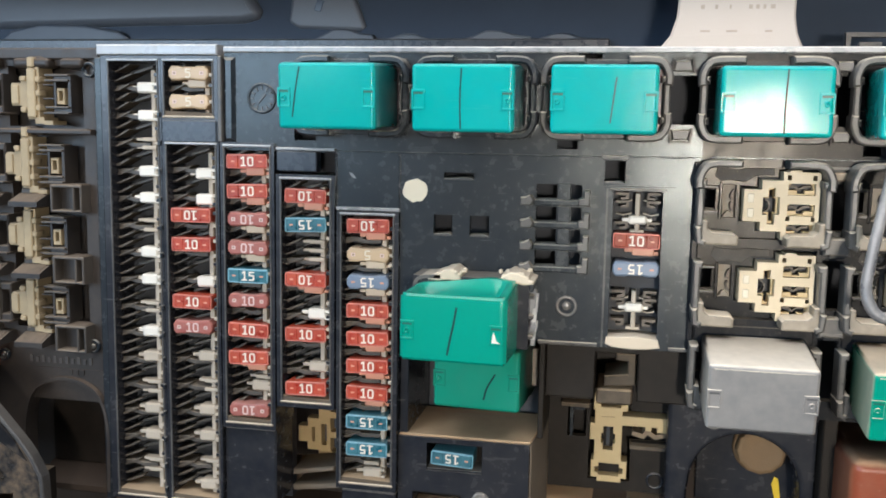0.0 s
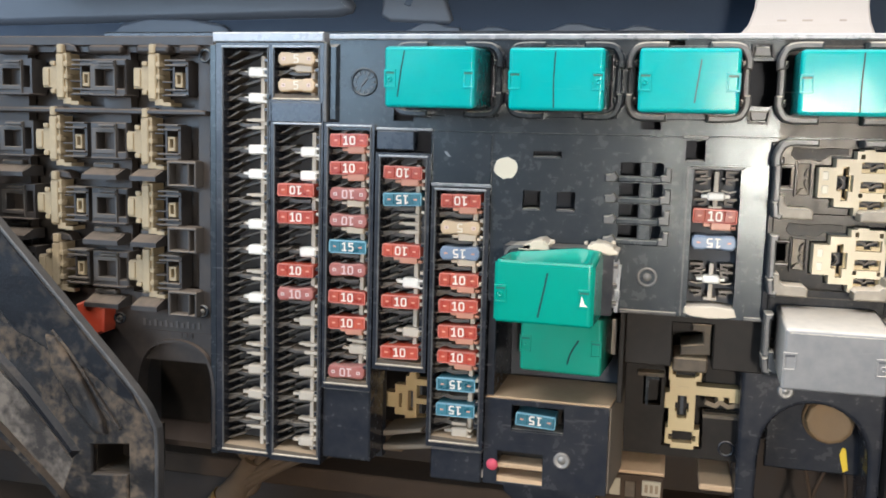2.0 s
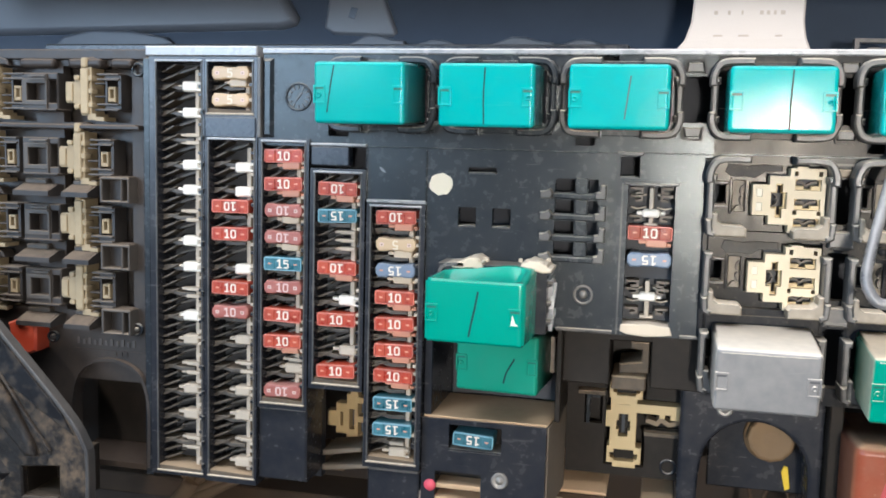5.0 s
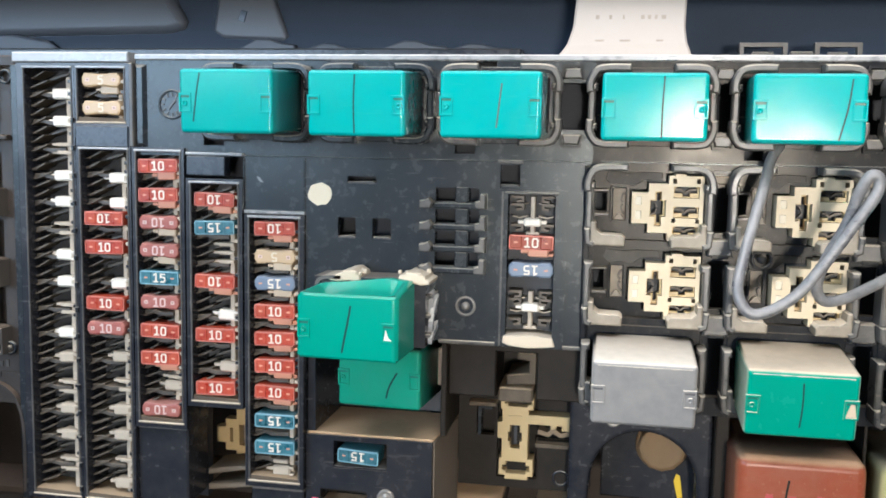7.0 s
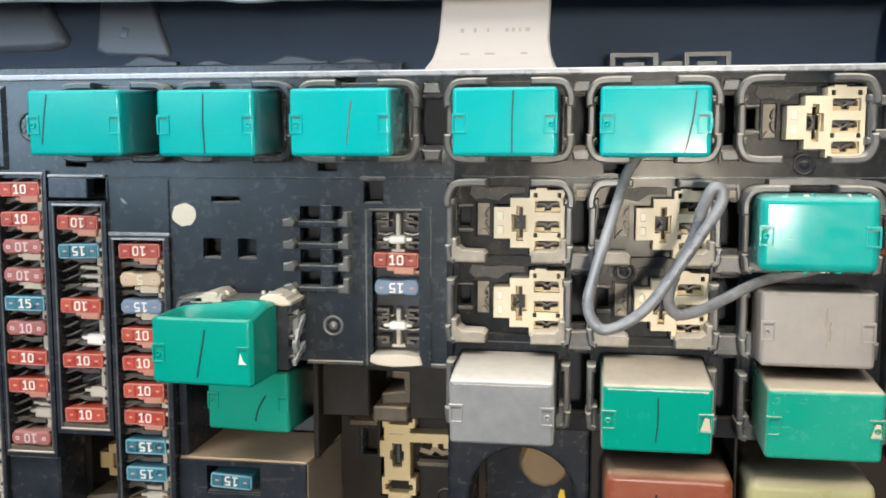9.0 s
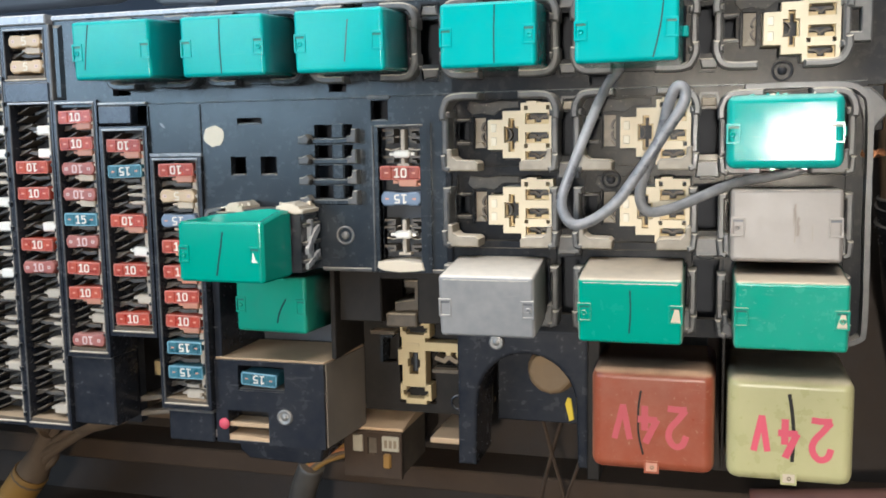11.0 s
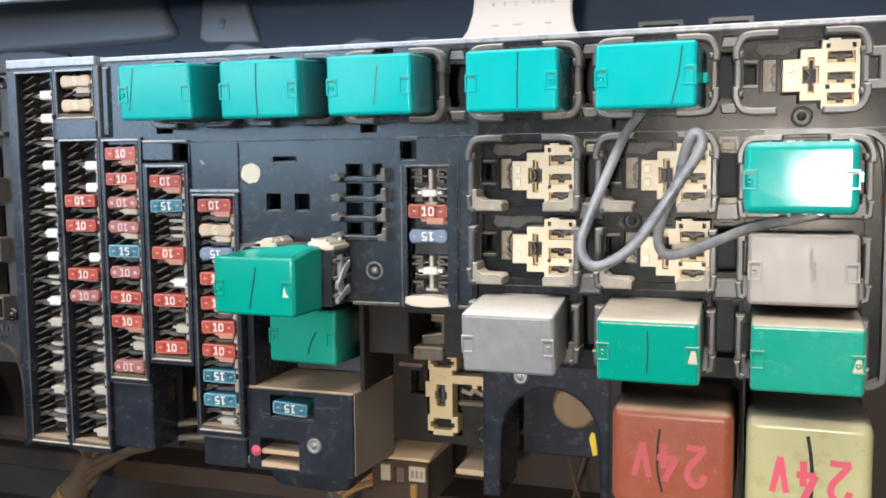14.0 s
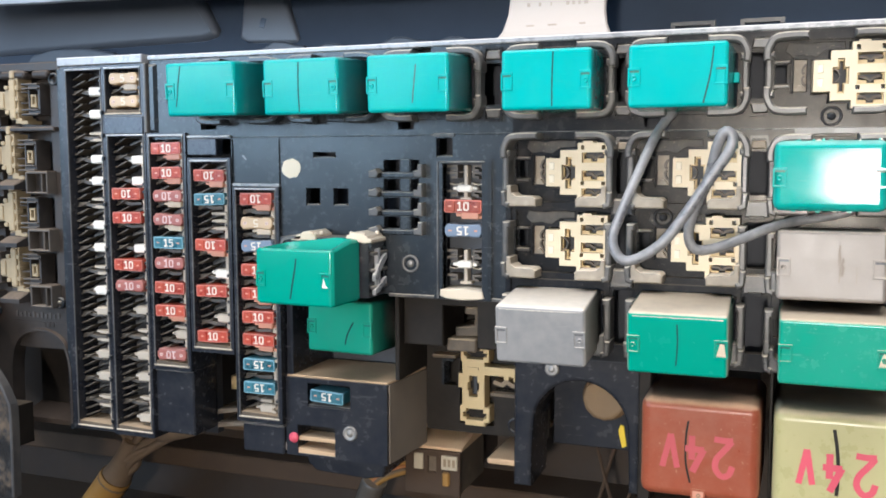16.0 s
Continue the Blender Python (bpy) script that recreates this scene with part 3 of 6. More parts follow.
ppart("edge_strip", box(B(), -104, -74.6, -1.2, 4, 238.8, 240.4, 0.3), M_EDGE, "scuffed pale edge")
ppart("edge_strip", box(B(), 50.5, 53.5, -1.6, 3, 184.5, 264, 0.6), M_SOCKET)
ppart("lower_lip", box(B(), -12, 53.5, -0.8, 5, 183.2, 185, 0.4), M_RAIL)

# pale wedge along the bottom of each opening
for x0, x1, z0 in ((-59.3, -50.9, 229), (-43.2, -34.6, 229), (-55, -41.6, 253.7), (14.1, 22.7, 254)):
    ppart("hole_sill", prism(B(), [(x0, z0), (x1, z0), (x1, z0 + 0.4), (x1 - 2.4, z0 + 1.1), (x0, z0 + 0.8)], 0.8, 9, 0.15), M_RAIL, "pale sill of the opening")

# sticker, rivet, moulded rings and dial marks
rng = random.Random(5)
blob = [(-67.9 + (5.3 + 0.9 * rng.random()) * math.cos(a) * (0.98), 248.6 + (4.7 + 0.9 * rng.random()) * math.sin(a)) for a in [2 * math.pi * i / 18 for i in range(18)]]
tagged(solid_thing("sticker", prism(B(), blob, -0.35, 0.0), M_PAPER, "cream paint dab stuck on the black panel", "sticker"))


def ring(parent, x, y, z, r, name="moulded_ring", material=M_PLATE, core=M_METAL, bead=True):
    ob = ppart(name, lathe(B(), [(r, y + 1), (r, y - 0.5), (r - 0.35, y - 0.8), (r - 0.9, y - 0.8), (r - 1.2, y - 0.3), (r - 1.2, y + 0.4)], x, z, 24), material, parent=parent, soft=True)
    if bead:
        part("pin", lathe(B(), [(0, y - 1.3), (r * 0.22, y - 1.2), (r * 0.4, y - 0.6), (r * 0.45, y + 0.5)], x, z, 16), core, ob, soft=True)
    return ob


ring(panel, 0, 0, 200.5, 4.6, "rivet", M_METAL)
ring(panel, 194.5, 0, 271.0, 4.4, "moulded_ring", M_SOCKET, M_SOCKET)
ring(panel, 125, 0, 226.5, 4.4, "moulded_ring", M_SOCKET, M_SOCKET)
ring(panel, -226, -0.5, 168.5, 3.4, "moulded_ring", M_PLATE, M_RAIL)
ring(panel, -275, -0.5, 161.5, 3.2, "moulded_ring", M_PLATE, M_RAIL)
ring(panel, -224, -0.5, 300, 3.6, "moulded_ring", M_PLATE, M_PLATE, False)
dial = ring(panel, -139, 0, 287.8, 6.9, "date_dial", M_PLATE, M_RAIL, False)
for k in range(12):
    a = 2 * math.pi * k / 12
    part("dial_mark", box(B(), -0.4, 0.4, -0.6, 0.4, -0.8, 0.8), M_RAIL, dial, at=(-139 + 4.6 * math.cos(a), 0, 287.8 + 4.6 * math.sin(a)), turn=(0, 90 - math.degrees(a), 0))
part("dial_arrow", box(B(), -0.5, 0.5, -0.7, 0.4, -2.6, 2.6), M_RAIL, dial, at=(-139, 0, 287.8), turn=(0, 40, 0))
ppart("scuff", prism(B(), [(-98.0, 255.8), (-96.6, 255.4), (-94.6, 253.0), (-95.8, 253.2), (-97.2, 254.2)], -0.2, 0.2), M_EDGE, "pale scuff")

# comb of four slots with hooked ends
comb = ppart("slot_comb", cells(B(), [(-17, 7.5, 213.5, 255)], [(-14.5, -5.5, 253 - 9.6 * k - 6.2, 253 - 9.6 * k) for k in range(4)] + [(0.5, 5.0, 253 - 9.6 * k - 6.2, 253 - 9.6 * k) for k in range(4)], -0.15, 0.2, 0), M_PLATE)
for k in range(4):
    z = 253 - 9.6 * k
    part("slot_sill", box(B(), -15.4, 5.6, -2.2, 3, z - 9.0, z - 6.5, 0.5), M_PLATE, comb)
    part("slot_post", box(B(), -5.2, 0.2, -0.8, 4, z - 6.4, z + 0.4, 0.3), M_PLATE, comb)
    part("hook", prism(B(), [(-20.8, z - 9.0), (-16.0, z - 9.0), (-15.0, z - 6.6), (-16.6, z - 4.4), (-18.8, z - 5.4), (-20.8, z - 5.6)], -5.5, 0, 0.5), M_RAIL, comb)
    part("hook", prism(B(), [(3.8, z - 8.6), (8.6, z - 8.8), (8.6, z - 2.2), (6.2, z - 2.2), (5.8, z - 5.2), (3.8, z - 5.6)], -5.5, 0, 0.5), M_RAIL, comb)

# ---- fuse columns ----
LAMPY = -2.2


def column(x0, x1, z0, z1, openings, clips, smalls, blanks=(), tray=True):
    col = ppart("fuse_column", cells(B(), [(x0, x1, z0, z1)], list(openings), LAMPY, 22, 0.4), M_BLACK)
    part("column_back", box(B(), x0 + 0.4, x1 - 0.4, 16, 20, z0 + 0.4, z1 - 0.4), M_DEEP, col)
    for a, b, c, d in openings:
        # dark contact ribs from the far side, pale bus rail on the near side
        z, row = d - 3.4, 0
        while z > c + 2.8:
            n_, k_ = a + 6.4 + 2.4 * rng.random(), rng.uniform(-0.3, 0.3)
            bm = prism(B(), [(a, z - 1.5), (a + 1.6, z - 1.3 + k_), (n_, z + 1.5 + k_), (n_ + 0.7, z + 2.2 + k_), (n_ - 0.2, z + 2.3 + k_), (a + 1.0, z - 0.4), (a, z - 0.7)], 1.6 + 1.8 * rng.random(), 12, 0.15)
            part("contact_leaf", bm, M_LEAF, col)
            row += 1
            if row % 3 == 0:
                bm = prism(B(), [(a, z + 1.2), (a + 5.0, z + 1.6), (a + 9.5, z + 0.5), (b - 6.4, z + 0.9), (b - 6.4, z - 1.0), (a + 9.0, z - 1.4), (a + 5.0, z - 0.4), (a, z - 0.6)], 3.6, 14, 0.2)
                part("contact_sill", bm, M_BROWNSHADE, col)
            elif row % 3 == 1:
                part("contact_sill", prism(B(), [(a + 7.5, z - 2.0), (b - 6.4, z + 0.8), (b - 6.4, z + 2.2), (a + 7.5, z - 0.8)], 7.0, 14, 0.2), M_BROWNSHADE, col)
            z -= 4.32
        part("bus_rail", box(B(), b - 6.4, b - 4.2, 4.5, 8, c + 1.5, d - 3.5, 0.3), M_CLIPD, col, "pale bus rail")
        if tray:
            bm = prism(B(), [(a, c + 2.2), (b, c + 1.4), (b, c), (a, c)], LAMPY + 0.3, 15)
            part("tray", bm, M_BROWNDUST, col, "dust-filled tray")
        part("rim", box(B(), a - 1.2, b + 1.2, LAMPY - 0.7, LAMPY + 0.6, d, d + 1.1, 0.3), M_EDGE, col)
        part("rim", box(B(), a - 1.2, b + 1.2, LAMPY - 0.6, LAMPY + 0.6, c - 1.0, c, 0.3), M_TRAY if tray else M_RAIL, col)
        z = d - 6.0
        while tray and z > c + 4:
            part("tooth", box(B(), b - 1.7, b, LAMPY + 0.6, 5, z - 0.8, z + 0.8, 0.2), M_CLIPD if rng.random() < 0.5 else M_BLACK, col)
            z -= 3.2 + 5.0 * rng.random()
        for xx in (a - 0.9, b + 0.2):
            part("rim", box(B(), xx, xx + 0.7, LAMPY - 0.5, LAMPY + 0.6, c, d, 0.2), M_RAIL, col)
    for x, z in clips:
        bm = box(B(), -4.4, 4.4, 0.5, 8, -2.5, 2.5, 0.8)
        box(bm, -8.5, -4.0, 3.5, 8, -0.9, 0.9, 0.3)
        for s in (-1.6, 1.6):
            box(bm, 4.2, 6.2, 0, 5, s - 0.55, s + 0.55)
        part("terminal_clip", bm, M_CLIP if z > 172 else M_CLIPD, col, "white plastic terminal clip" if z > 172 else "dust-stained white terminal clip", at=(x, 1.2, z), turn=(0, rng.uniform(-2, 2), 0))
    for x, z in smalls:
        bm = box(B(), -3.2, 4.2, 1.5, 7, -0.9, 0.9, 0.3)
        box(bm, -6.5, -3.2, 3, 7, -0.6, 0.6)
        part("terminal_stub", bm, M_CLIPD, col, at=(x, 1.0, z))
    for a, b, c, d in blanks:
        part("blank_cover", box(B(), a, b, LAMPY - 0.8, LAMPY + 2, c, d, 0.5), M_BLANK, col, "smooth blank label strip")
    return col


column(-217, -187.2, 94.5, 306.5, [(-212.8, -189.2, 97, 304)],
       [(-197, z) for z in (292.3, 279.4, 253.6, 241.1, 215.4, 202.3, 177.1, 164.9, 139.2, 126)], [(-196.6, z) for z in (268.4, 264.6, 230.4, 226, 190.8, 187.2, 152.3, 147.6, 113.2, 108.2)])
column(-187.0, -159.2, 93.5, 306.5, [(-185.2, -162.2, 279.5, 304), (-184.6, -161.2, 97, 266.5)],
       [(-168.5, z) for z in (253.2, 241.2, 202.6, 166.8, 140.4, 127.7, 103.4)], [(-167, z) for z in (154.6, 150.4, 115)], [(-186.6, -159.8, 267.6, 277.6)])
column(-158.6, -132.6, 134.5, 268, [(-156.2, -135.0, 137.5, 266)], [(-141.5, 154.4)], [(-141, 158.6)])
column(-131.8, -104.2, 146.5, 254.2, [(-129.0, -106.6, 149.5, 252)], [(-113.8, 190.2), (-113.2, 165.4)], [(-114.5, z) for z in (223.5, 219.5, 215.4)])
column(-103.2, -74.7, 109.8, 238.6, [(-100.6, -77.4, 113, 237)], [(-87, 116.8)], [(-88, 121)])
ppart("blank_cover", box(B(), -131.4, -112.4, -2.6, 4, 255.6, 264.6, 0.5), M_BLANK, "smooth blank label strip")
ppart("edge_strip", box(B(), -131.8, -104, -2.4, 4, 265.0, 266.2, 0.3), M_EDGE)
ppart("header_cap", cells(B(), [(-218, -158.6, 306.6, 311.4)], [], -4.2, 24, 0.6), M_EDGE, "pale scuffed column cap")
ppart("column_side", cells(B(), [(-159.1, -157.2, 268.2, 306.4)], [], -3, 24, 0.4), M_RAIL)
for z in (101, 113, 126, 139, 152, 165, 177, 190, 202, 215, 228, 241, 254, 267, 280):
    ppart("side_tooth", box(B(), -188.6, -187.4, -3.6, 0, z - 1.2, z + 1.2, 0.2), M_PLATE)
ppart("blank_plate", cells(B(), [(-159.4, -133.4, 97, 134)], [], 0.5, 22, 0.8), M_BLACK, "smooth black blank plate")
ppart("lower_block", box(B(), -101.2, -75.2, 0, 22, 92.5, 108.6, 0.8), M_BLACK)
ppart("left_skirt", cells(B(), [(-221.2, -217.2, 92.5, 306)], [], -1.2, 24, 0.6), M_PLATE)

# ---- relay sockets ----


STEPS = [(-15.0, -7.8, -6.6, 6.6), (-8.2, 0.2, -10.4, 10.4), (0, 14.4, -13.8, 13.8), (3, 11.5, -14.8, -13.6), (2.5, 7, 13.6, 14.6)]


def terminal_block(parent, cx, cz, y=0.0):
    """Stepped cream block with three wide slots and one upright slot, standing in its well."""
    cut_ = [(-7.6, -1.0, -3.6, 3.6), (-5.6, -2.8, -7.6, 7.2)]
    for z in (7.4, -1.0, -9.3):
        cut_ += [(2.0, 12.6, z - 2.9, z + 1.9)]
    cut_ += [(1.5, 3.1, 10.6, 12.6), (11.3, 12.9, 10.6, 12.6), (1.5, 3.1, -6.0, -4.2), (11.3, 12.9, -6.0, -4.2)]
    tb = ppart("terminal_block", cells(B(), STEPS, cut_, -1.2, 10.0, 0.35), M_CREAM, "cream plastic terminal block", at=(cx, y, cz), parent=parent)
    for z in (3.0, -3.0):
        part("window", box(B(), -13.6, -11.0, -1.5, 0, z - 1.9, z + 1.9, 0.3), M_IVORY, tb)
    part("slot_back", box(B(), -8, 14, 8.4, 9.6, -13, 13), M_DEEP, tb)
    # sunken throat of every slot with a notch below, its sloped sill and the spring inside
    for z in (7.4, -1.0, -9.3):
        # shade of the throats is put into their darker cream
        part("slot_throat", cells(B(), [(2.0, 12.6, z - 2.9, z + 1.9)], [(2.6, 12.0, z - 0.9, z + 1.2), (3.4, 11.4, z - 0.9, z + 1.9), (5.9, 8.7, z - 2.2, z - 0.8)], 1.4, 4.0, 0.2), M_TEE, tb, "slot throat in darker cream for its shade")
        part("contact", bar_line(B(), [(2.6, z + 0.6), (5.4, z + 0.4), (7.2, z - 0.9), (9.0, z + 0.4), (11.8, z + 0.6)], 0.9, 4.4, 7.0), M_LEAF, tb)
    part("slot_throat", cells(B(), [(-7.6, -1.0, -3.6, 3.6), (-5.6, -2.8, -7.6, 7.2)], [(-7.0, -2.0, -2.9, 2.9), (-4.6, -3.2, -6.4, 6.2)], 3.0, 5.0, 0.2), M_TEE, tb, "slot throat in darker cream for its shade")
    for q in (-1, 1):
        part("contact", band(B(), [(-7.2, q * 2.9), (-5.8, q * 2.3), (-4.9, q * 1.2), (-4.7, q * 0.3)], 0.6, 1.0, 5, 4), M_LEAF, tb)
    return tb


def socket(cx, cz, block=False, trays=True, top=True, material=M_SOCKET, rail=M_RAIL, deep=13.0):
    """Corner rails, side bars and dusty trays round one relay position; an empty one has a sunken floor."""
    fy = 5.2 if block else -0.8
    holes = [(cx - 22, cx - 17.6, cz - 3.4, cz + 4.4)]
    if block:
        # a narrow dark gap all round the block, and the slot of the fifth contact beside it
        holes += [(cx + 8.2 + a - 0.7, cx + 8.2 + b + 0.7, cz - 1.2 + c - 0.7, cz - 1.2 + d + 0.7) for a, b, c, d in STEPS]
        holes += [(cx - 14.6, cx - 9.4, cz - 7.0, cz + 6.6)]
    s = ppart("relay_socket", cells(B(), [(cx - 23.5, cx + 24, cz - 16.4, cz + 16.4)], holes, fy, fy + 1.2, 0.3), material)
    if top:
        for q in (-1, 1):
            part("corner_rail", band(B(), [(cx + q * 25.1, cz + 5.5), (cx + q * 25.1, cz + 10), (cx + q * 22.7, cz + 14.6), (cx + q * 18, cz + 15.8), (cx + q * 8.8, cz + 15.8)], 3.0, -deep, 0, 4, 0.7), rail, s)
    for q in (-1, 1):
        part("side_bar", bar_line(B(), [(cx + q * 22.2, cz + 8), (cx + q * 24.5, cz + 8), (cx + q * 24.5, cz - 8.5), (cx + q * 22.2, cz - 8.5)], 2.8, -deep + 2, 0, 0.7), rail, s)
    if trays:
        for q in (-1, 1):
            bm = bar_line(B(), [(cx + q * 25.0, cz - 9.8), (cx + q * 24.4, cz - 15.6), (cx + q * 22.0, cz - 16.6)], 2.6, -deep, 0, 0.7)
            part("corner_rail", bm, rail, s)
            pts_ = [(cx + q * 9.4, cz - 17.0), (cx + q * 9.2, cz - 13.6), (cx + q * 10.6, cz - 12.4), (cx + q * 19.0, cz - 12.1), (cx + q * 21.0, cz - 10.6), (cx + q * 21.4, cz - 7.4), (cx + q * 23.4, cz - 7.2), (cx + q * 23.8, cz - 17.0)]
            part("tray", prism(B(), pts_ if q < 0 else pts_[::-1], -deep + 0.6, 0, 0.8, 2), M_TRAY if block else M_RAIL, s, "dust-covered hooked tray")
    else:
        for q in (-1, 1):
            part("corner_rail", band(B(), [(cx + q * 25.1, cz - 5.5), (cx + q * 25.1, cz - 10), (cx + q * 22.7, cz - 14.6), (cx + q * 18, cz - 15.8), (cx + q * 8.8, cz - 15.8)], 3.0, -deep, 0, 4, 0.7), rail, s)
    if block:
        part("recess_floor", box(B(), cx - 15.2, cx - 7.0, 8.0, 9.0, cz - 7.6, cz + 7.2), M_TRAY, s)
        part("funnel", prism(B(), [(cx - 14.6, cz - 7.0), (cx - 9.4, cz - 7.0), (cx - 11.4, cz - 4.4), (cx - 12.6, cz - 4.4)], 5.0, 8.2, 0.2), M_TRAY, s)
        for q in (-1, 1):
            part("spring", band(B(), [(cx - 9.6, cz + q * 4.6), (cx - 10.6, cz + q * 3.6), (cx - 11.2, cz + q * 1.6), (cx - 10.4, cz + q * 0.5)], 0.8, 4.6, 8.2, 4), M_LEAF, s)
        part("rib", box(B(), cx - 16.0, cx - 14.8, 3.6, 5.4, cz - 8.0, cz + 7.6, 0.3), material, s)
        part("rib", box(B(), cx - 23.0, cx - 16.2, 2.6, 5.4, cz + 5.0, cz + 6.2, 0.3), rail, s)
        part("rib", box(B(), cx - 23.0, cx - 16.2, 2.6, 5.4, cz - 5.6, cz - 4.2, 0.3), rail, s)
        patch = [(cx - 15.6, cz + 8.0), (cx - 11.0, cz + 8.6), (cx - 5.6, cz + 7.6), (cx - 1.6, cz + 10.6), (cx + 5.8, cz + 10.8), (cx + 5.6, cz + 13.6), (cx - 3.0, cz + 13.9), (cx - 9.0, cz + 13.2), (cx - 17.0, cz + 14.0), (cx - 18.2, cz + 10.4)]
        part("dust_film", prism(B(), patch, 4.8, 5.3, 0.2), M_PATCH, s, "speckled dust on the socket floor")
        terminal_block(panel, cx + 8.2, cz - 1.2, -1.4)
    return s


TOPX = (-96, -41, 13.5, 77, 135, 193.5)
for i, cx in enumerate(TOPX):
    socket(cx, 289.0, block=(i == 5), trays=False, rail=M_RAIL if i > 1 else M_PLATE, material=M_SOCKET if i > 2 else M_PLATE, deep=9)
for cx in (77.5, 136):
    socket(cx, 248, True)
    socket(cx, 214.3, True, top=False)
    socket(cx, 179.5, top=False)
for z in (246, 212, 178):
    socket(196.0, z, top=z > 240)
# cross pieces between the socket rows and the outer frame of the block
for xc in (107.3, 165.7):
    for z, h in ((231, 3.6), (198, 4.2)):
        cp = ppart("cross_piece", prism(B(), [(xc - 5.2, z - h), (xc + 5.2, z - h), (xc + 4.2, z + h), (xc - 4.2, z + h)], -5.5, 1, 0.7), M_RAIL)
        part("web", box(B(), xc - 3.2, xc + 3.2, -6.4, -5.0, z - h - 0.8, z - h + 0.8, 0.3), M_SOCKET, cp)
    pad = ppart("contact_pad", box(B(), xc - 3.0, xc + 3.0, -1.6, 1, 257.4, 260.8, 0.5), M_TRAY, "small worn pad")
    part("arch", bar_line(B(), [(xc - 4.2, 256.8), (xc - 3.2, 262.6), (xc + 3.2, 262.6), (xc + 4.2, 256.8)], 1.0, -2.4, 0), M_RAIL, pad)
for xc in (106.5, 165.6, 44.2):
    for z, q in ((303, 1), (274.6, -1)):
        pad = ppart("contact_pad", prism(B(), [(xc - 4.0, z - q * 2.4), (xc + 4.0, z - q * 2.4), (xc + 3.0, z + q * 1.8), (xc - 3.0, z + q * 1.8)], -2.4, 1, 0.5), M_RAIL, "small worn pad")
        part("arch", bar_line(B(), [(xc - 4.6, z - q * 3), (xc - 3.8, z + q * 2.8), (xc + 3.8, z + q * 2.8), (xc + 4.6, z - q * 3)], 0.9, -3.0, 0), M_SOCKET, pad)
ppart("outer_rail", band(B(), [(180, 264.4), (215, 264.4), (224.5, 261), (227.4, 252), (227.8, 210), (228, 168), (226, 161), (218, 158.6)], 2.2, -8, 4, 4), M_RAIL)
ppart("step_edge", prism(B(), [(-157.2, 268.2), (-151.5, 268.2), (-151.5, 306), (-157.2, 306)], -1.8, 0.5, 1.6), M_PLATE)
ppart("latch_loop", cells(B(), [(217, 227, 281, 298)], [(218, 223, 285, 294)], -7, 0, 0.6), M_RAIL, "grey latch loop")
edge = ppart("edge_post", box(B(), 229, 233.6, 5.2, 30, 246, 306, 0.5), M_SOCKET)
part("flank", box(B(), 227.2, 233.4, 0.6, 5.0, 246, 264.3, 0.5), M_SOCKET, edge)
for z, x1, h in ((306.0, 242.6, 2.4), (292.2, 243.6, 3.4), (269.4, 242.4, 3.0)):
    part("prong", prism(B(), [(226, z - h), (x1 - 1, z - h * 0.8), (x1, z - h * 0.4), (x1, z + h * 0.5), (x1 - 1.4, z + h * 0.8), (236, z + h), (232, z + h + 1.4), (226, z + h + 2)], 1, 16, 0.6), M_RAIL, edge)
fork = [(221.5, 263.6), (228, 263.4), (231, 261), (234, 257.8), (237.5, 256.4), (242.4, 256.0), (243.2, 254.6), (242.6, 252.8), (237, 252.4), (233.6, 251.2), (230.6, 247.4), (229.2, 240), (229, 228), (226.2, 228), (226, 243), (225.2, 252), (223.4, 258)]
part("prong", prism(B(), fork, -1, 14, 0.8, 2), M_RAIL, edge, "forked grey arm")
part("pin", box(B(), 235.4, 240.2, 4, 12, 274, 287.6, 0.8), M_LOOM, edge, "dust-brown pin")
part("pin_rail", box(B(), 233.2, 235.0, 2, 14, 271.5, 290, 0.4), M_RAIL, edge)

# two clips behind the top rail and the row of clip reflections built along the dash
for x0, x1 in ((119, 141), (153, 174)):
    tc = part("top_clip", cells(B(), [(x0, x1, 315, 322.6)], [(x0 + 2.2, x1 - 2.2, 316, 320.6)], 62, 66, 0.5), M_RAIL, dash, "worn grey clip")
    part("tongue", box(B(), x0 + 6, x1 - 6, 63, 65, 316, 318.4, 0.3), M_RAIL, tc)
part("clip_bar", box(B(), 117, 176, 62, 106, 312.4, 315.4, 0.5), M_RAIL, dash)
part("clip_bar", box(B(), 142, 152, 61, 64, 315.2, 318.4, 0.4), M_RAIL, dash)
for x0, x1, h in ((-154, -116, 331), (-113, -80, 328.4), (-70, -30, 330), (-31, 3, 328.6)):
    m_ = x1 - x0
    pts = [(x0, 322), (x0 + 0.10 * m_, 325), (x0 + 0.42 * m_, h), (x0 + 0.62 * m_, h - 0.3), (x0 + 0.8 * m_, h - 2.4), (x1, h - 3.2), (x1 + 1, 322)]
    moulded(part("hump", prism(B(), [(x_, z_ - 1.6) for x_, z_ in pts], 101, 110, 1.2, 3), M_HUMP, dash, "reflected panel clip built as a low bump"))
moulded(part("hump", prism(B(), [(-345, 322), (-338, 329), (-318, 333), (-290, 332.4), (-268, 328.6), (-259, 322)], 101, 110, 2.0, 3), M_HUMP, dash, "reflection built as a long low bump"))
part("hump_sill", box(B(), -350, 12, 100, 112, 316, 324, 1.0), M_BLANK, dash)

# ---- left connector field ----
ppart("left_plate", cells(B(), [(-430, -221.2, 92, 309)], [(-268, -229, 273.5, 302), (-330, -284, 273.5, 302), (-268, -229, 176, 270), (-330, -284, 176, 270), (-264, -219.2, 92, 140)], 2, 8, 0.5), M_LEFT)
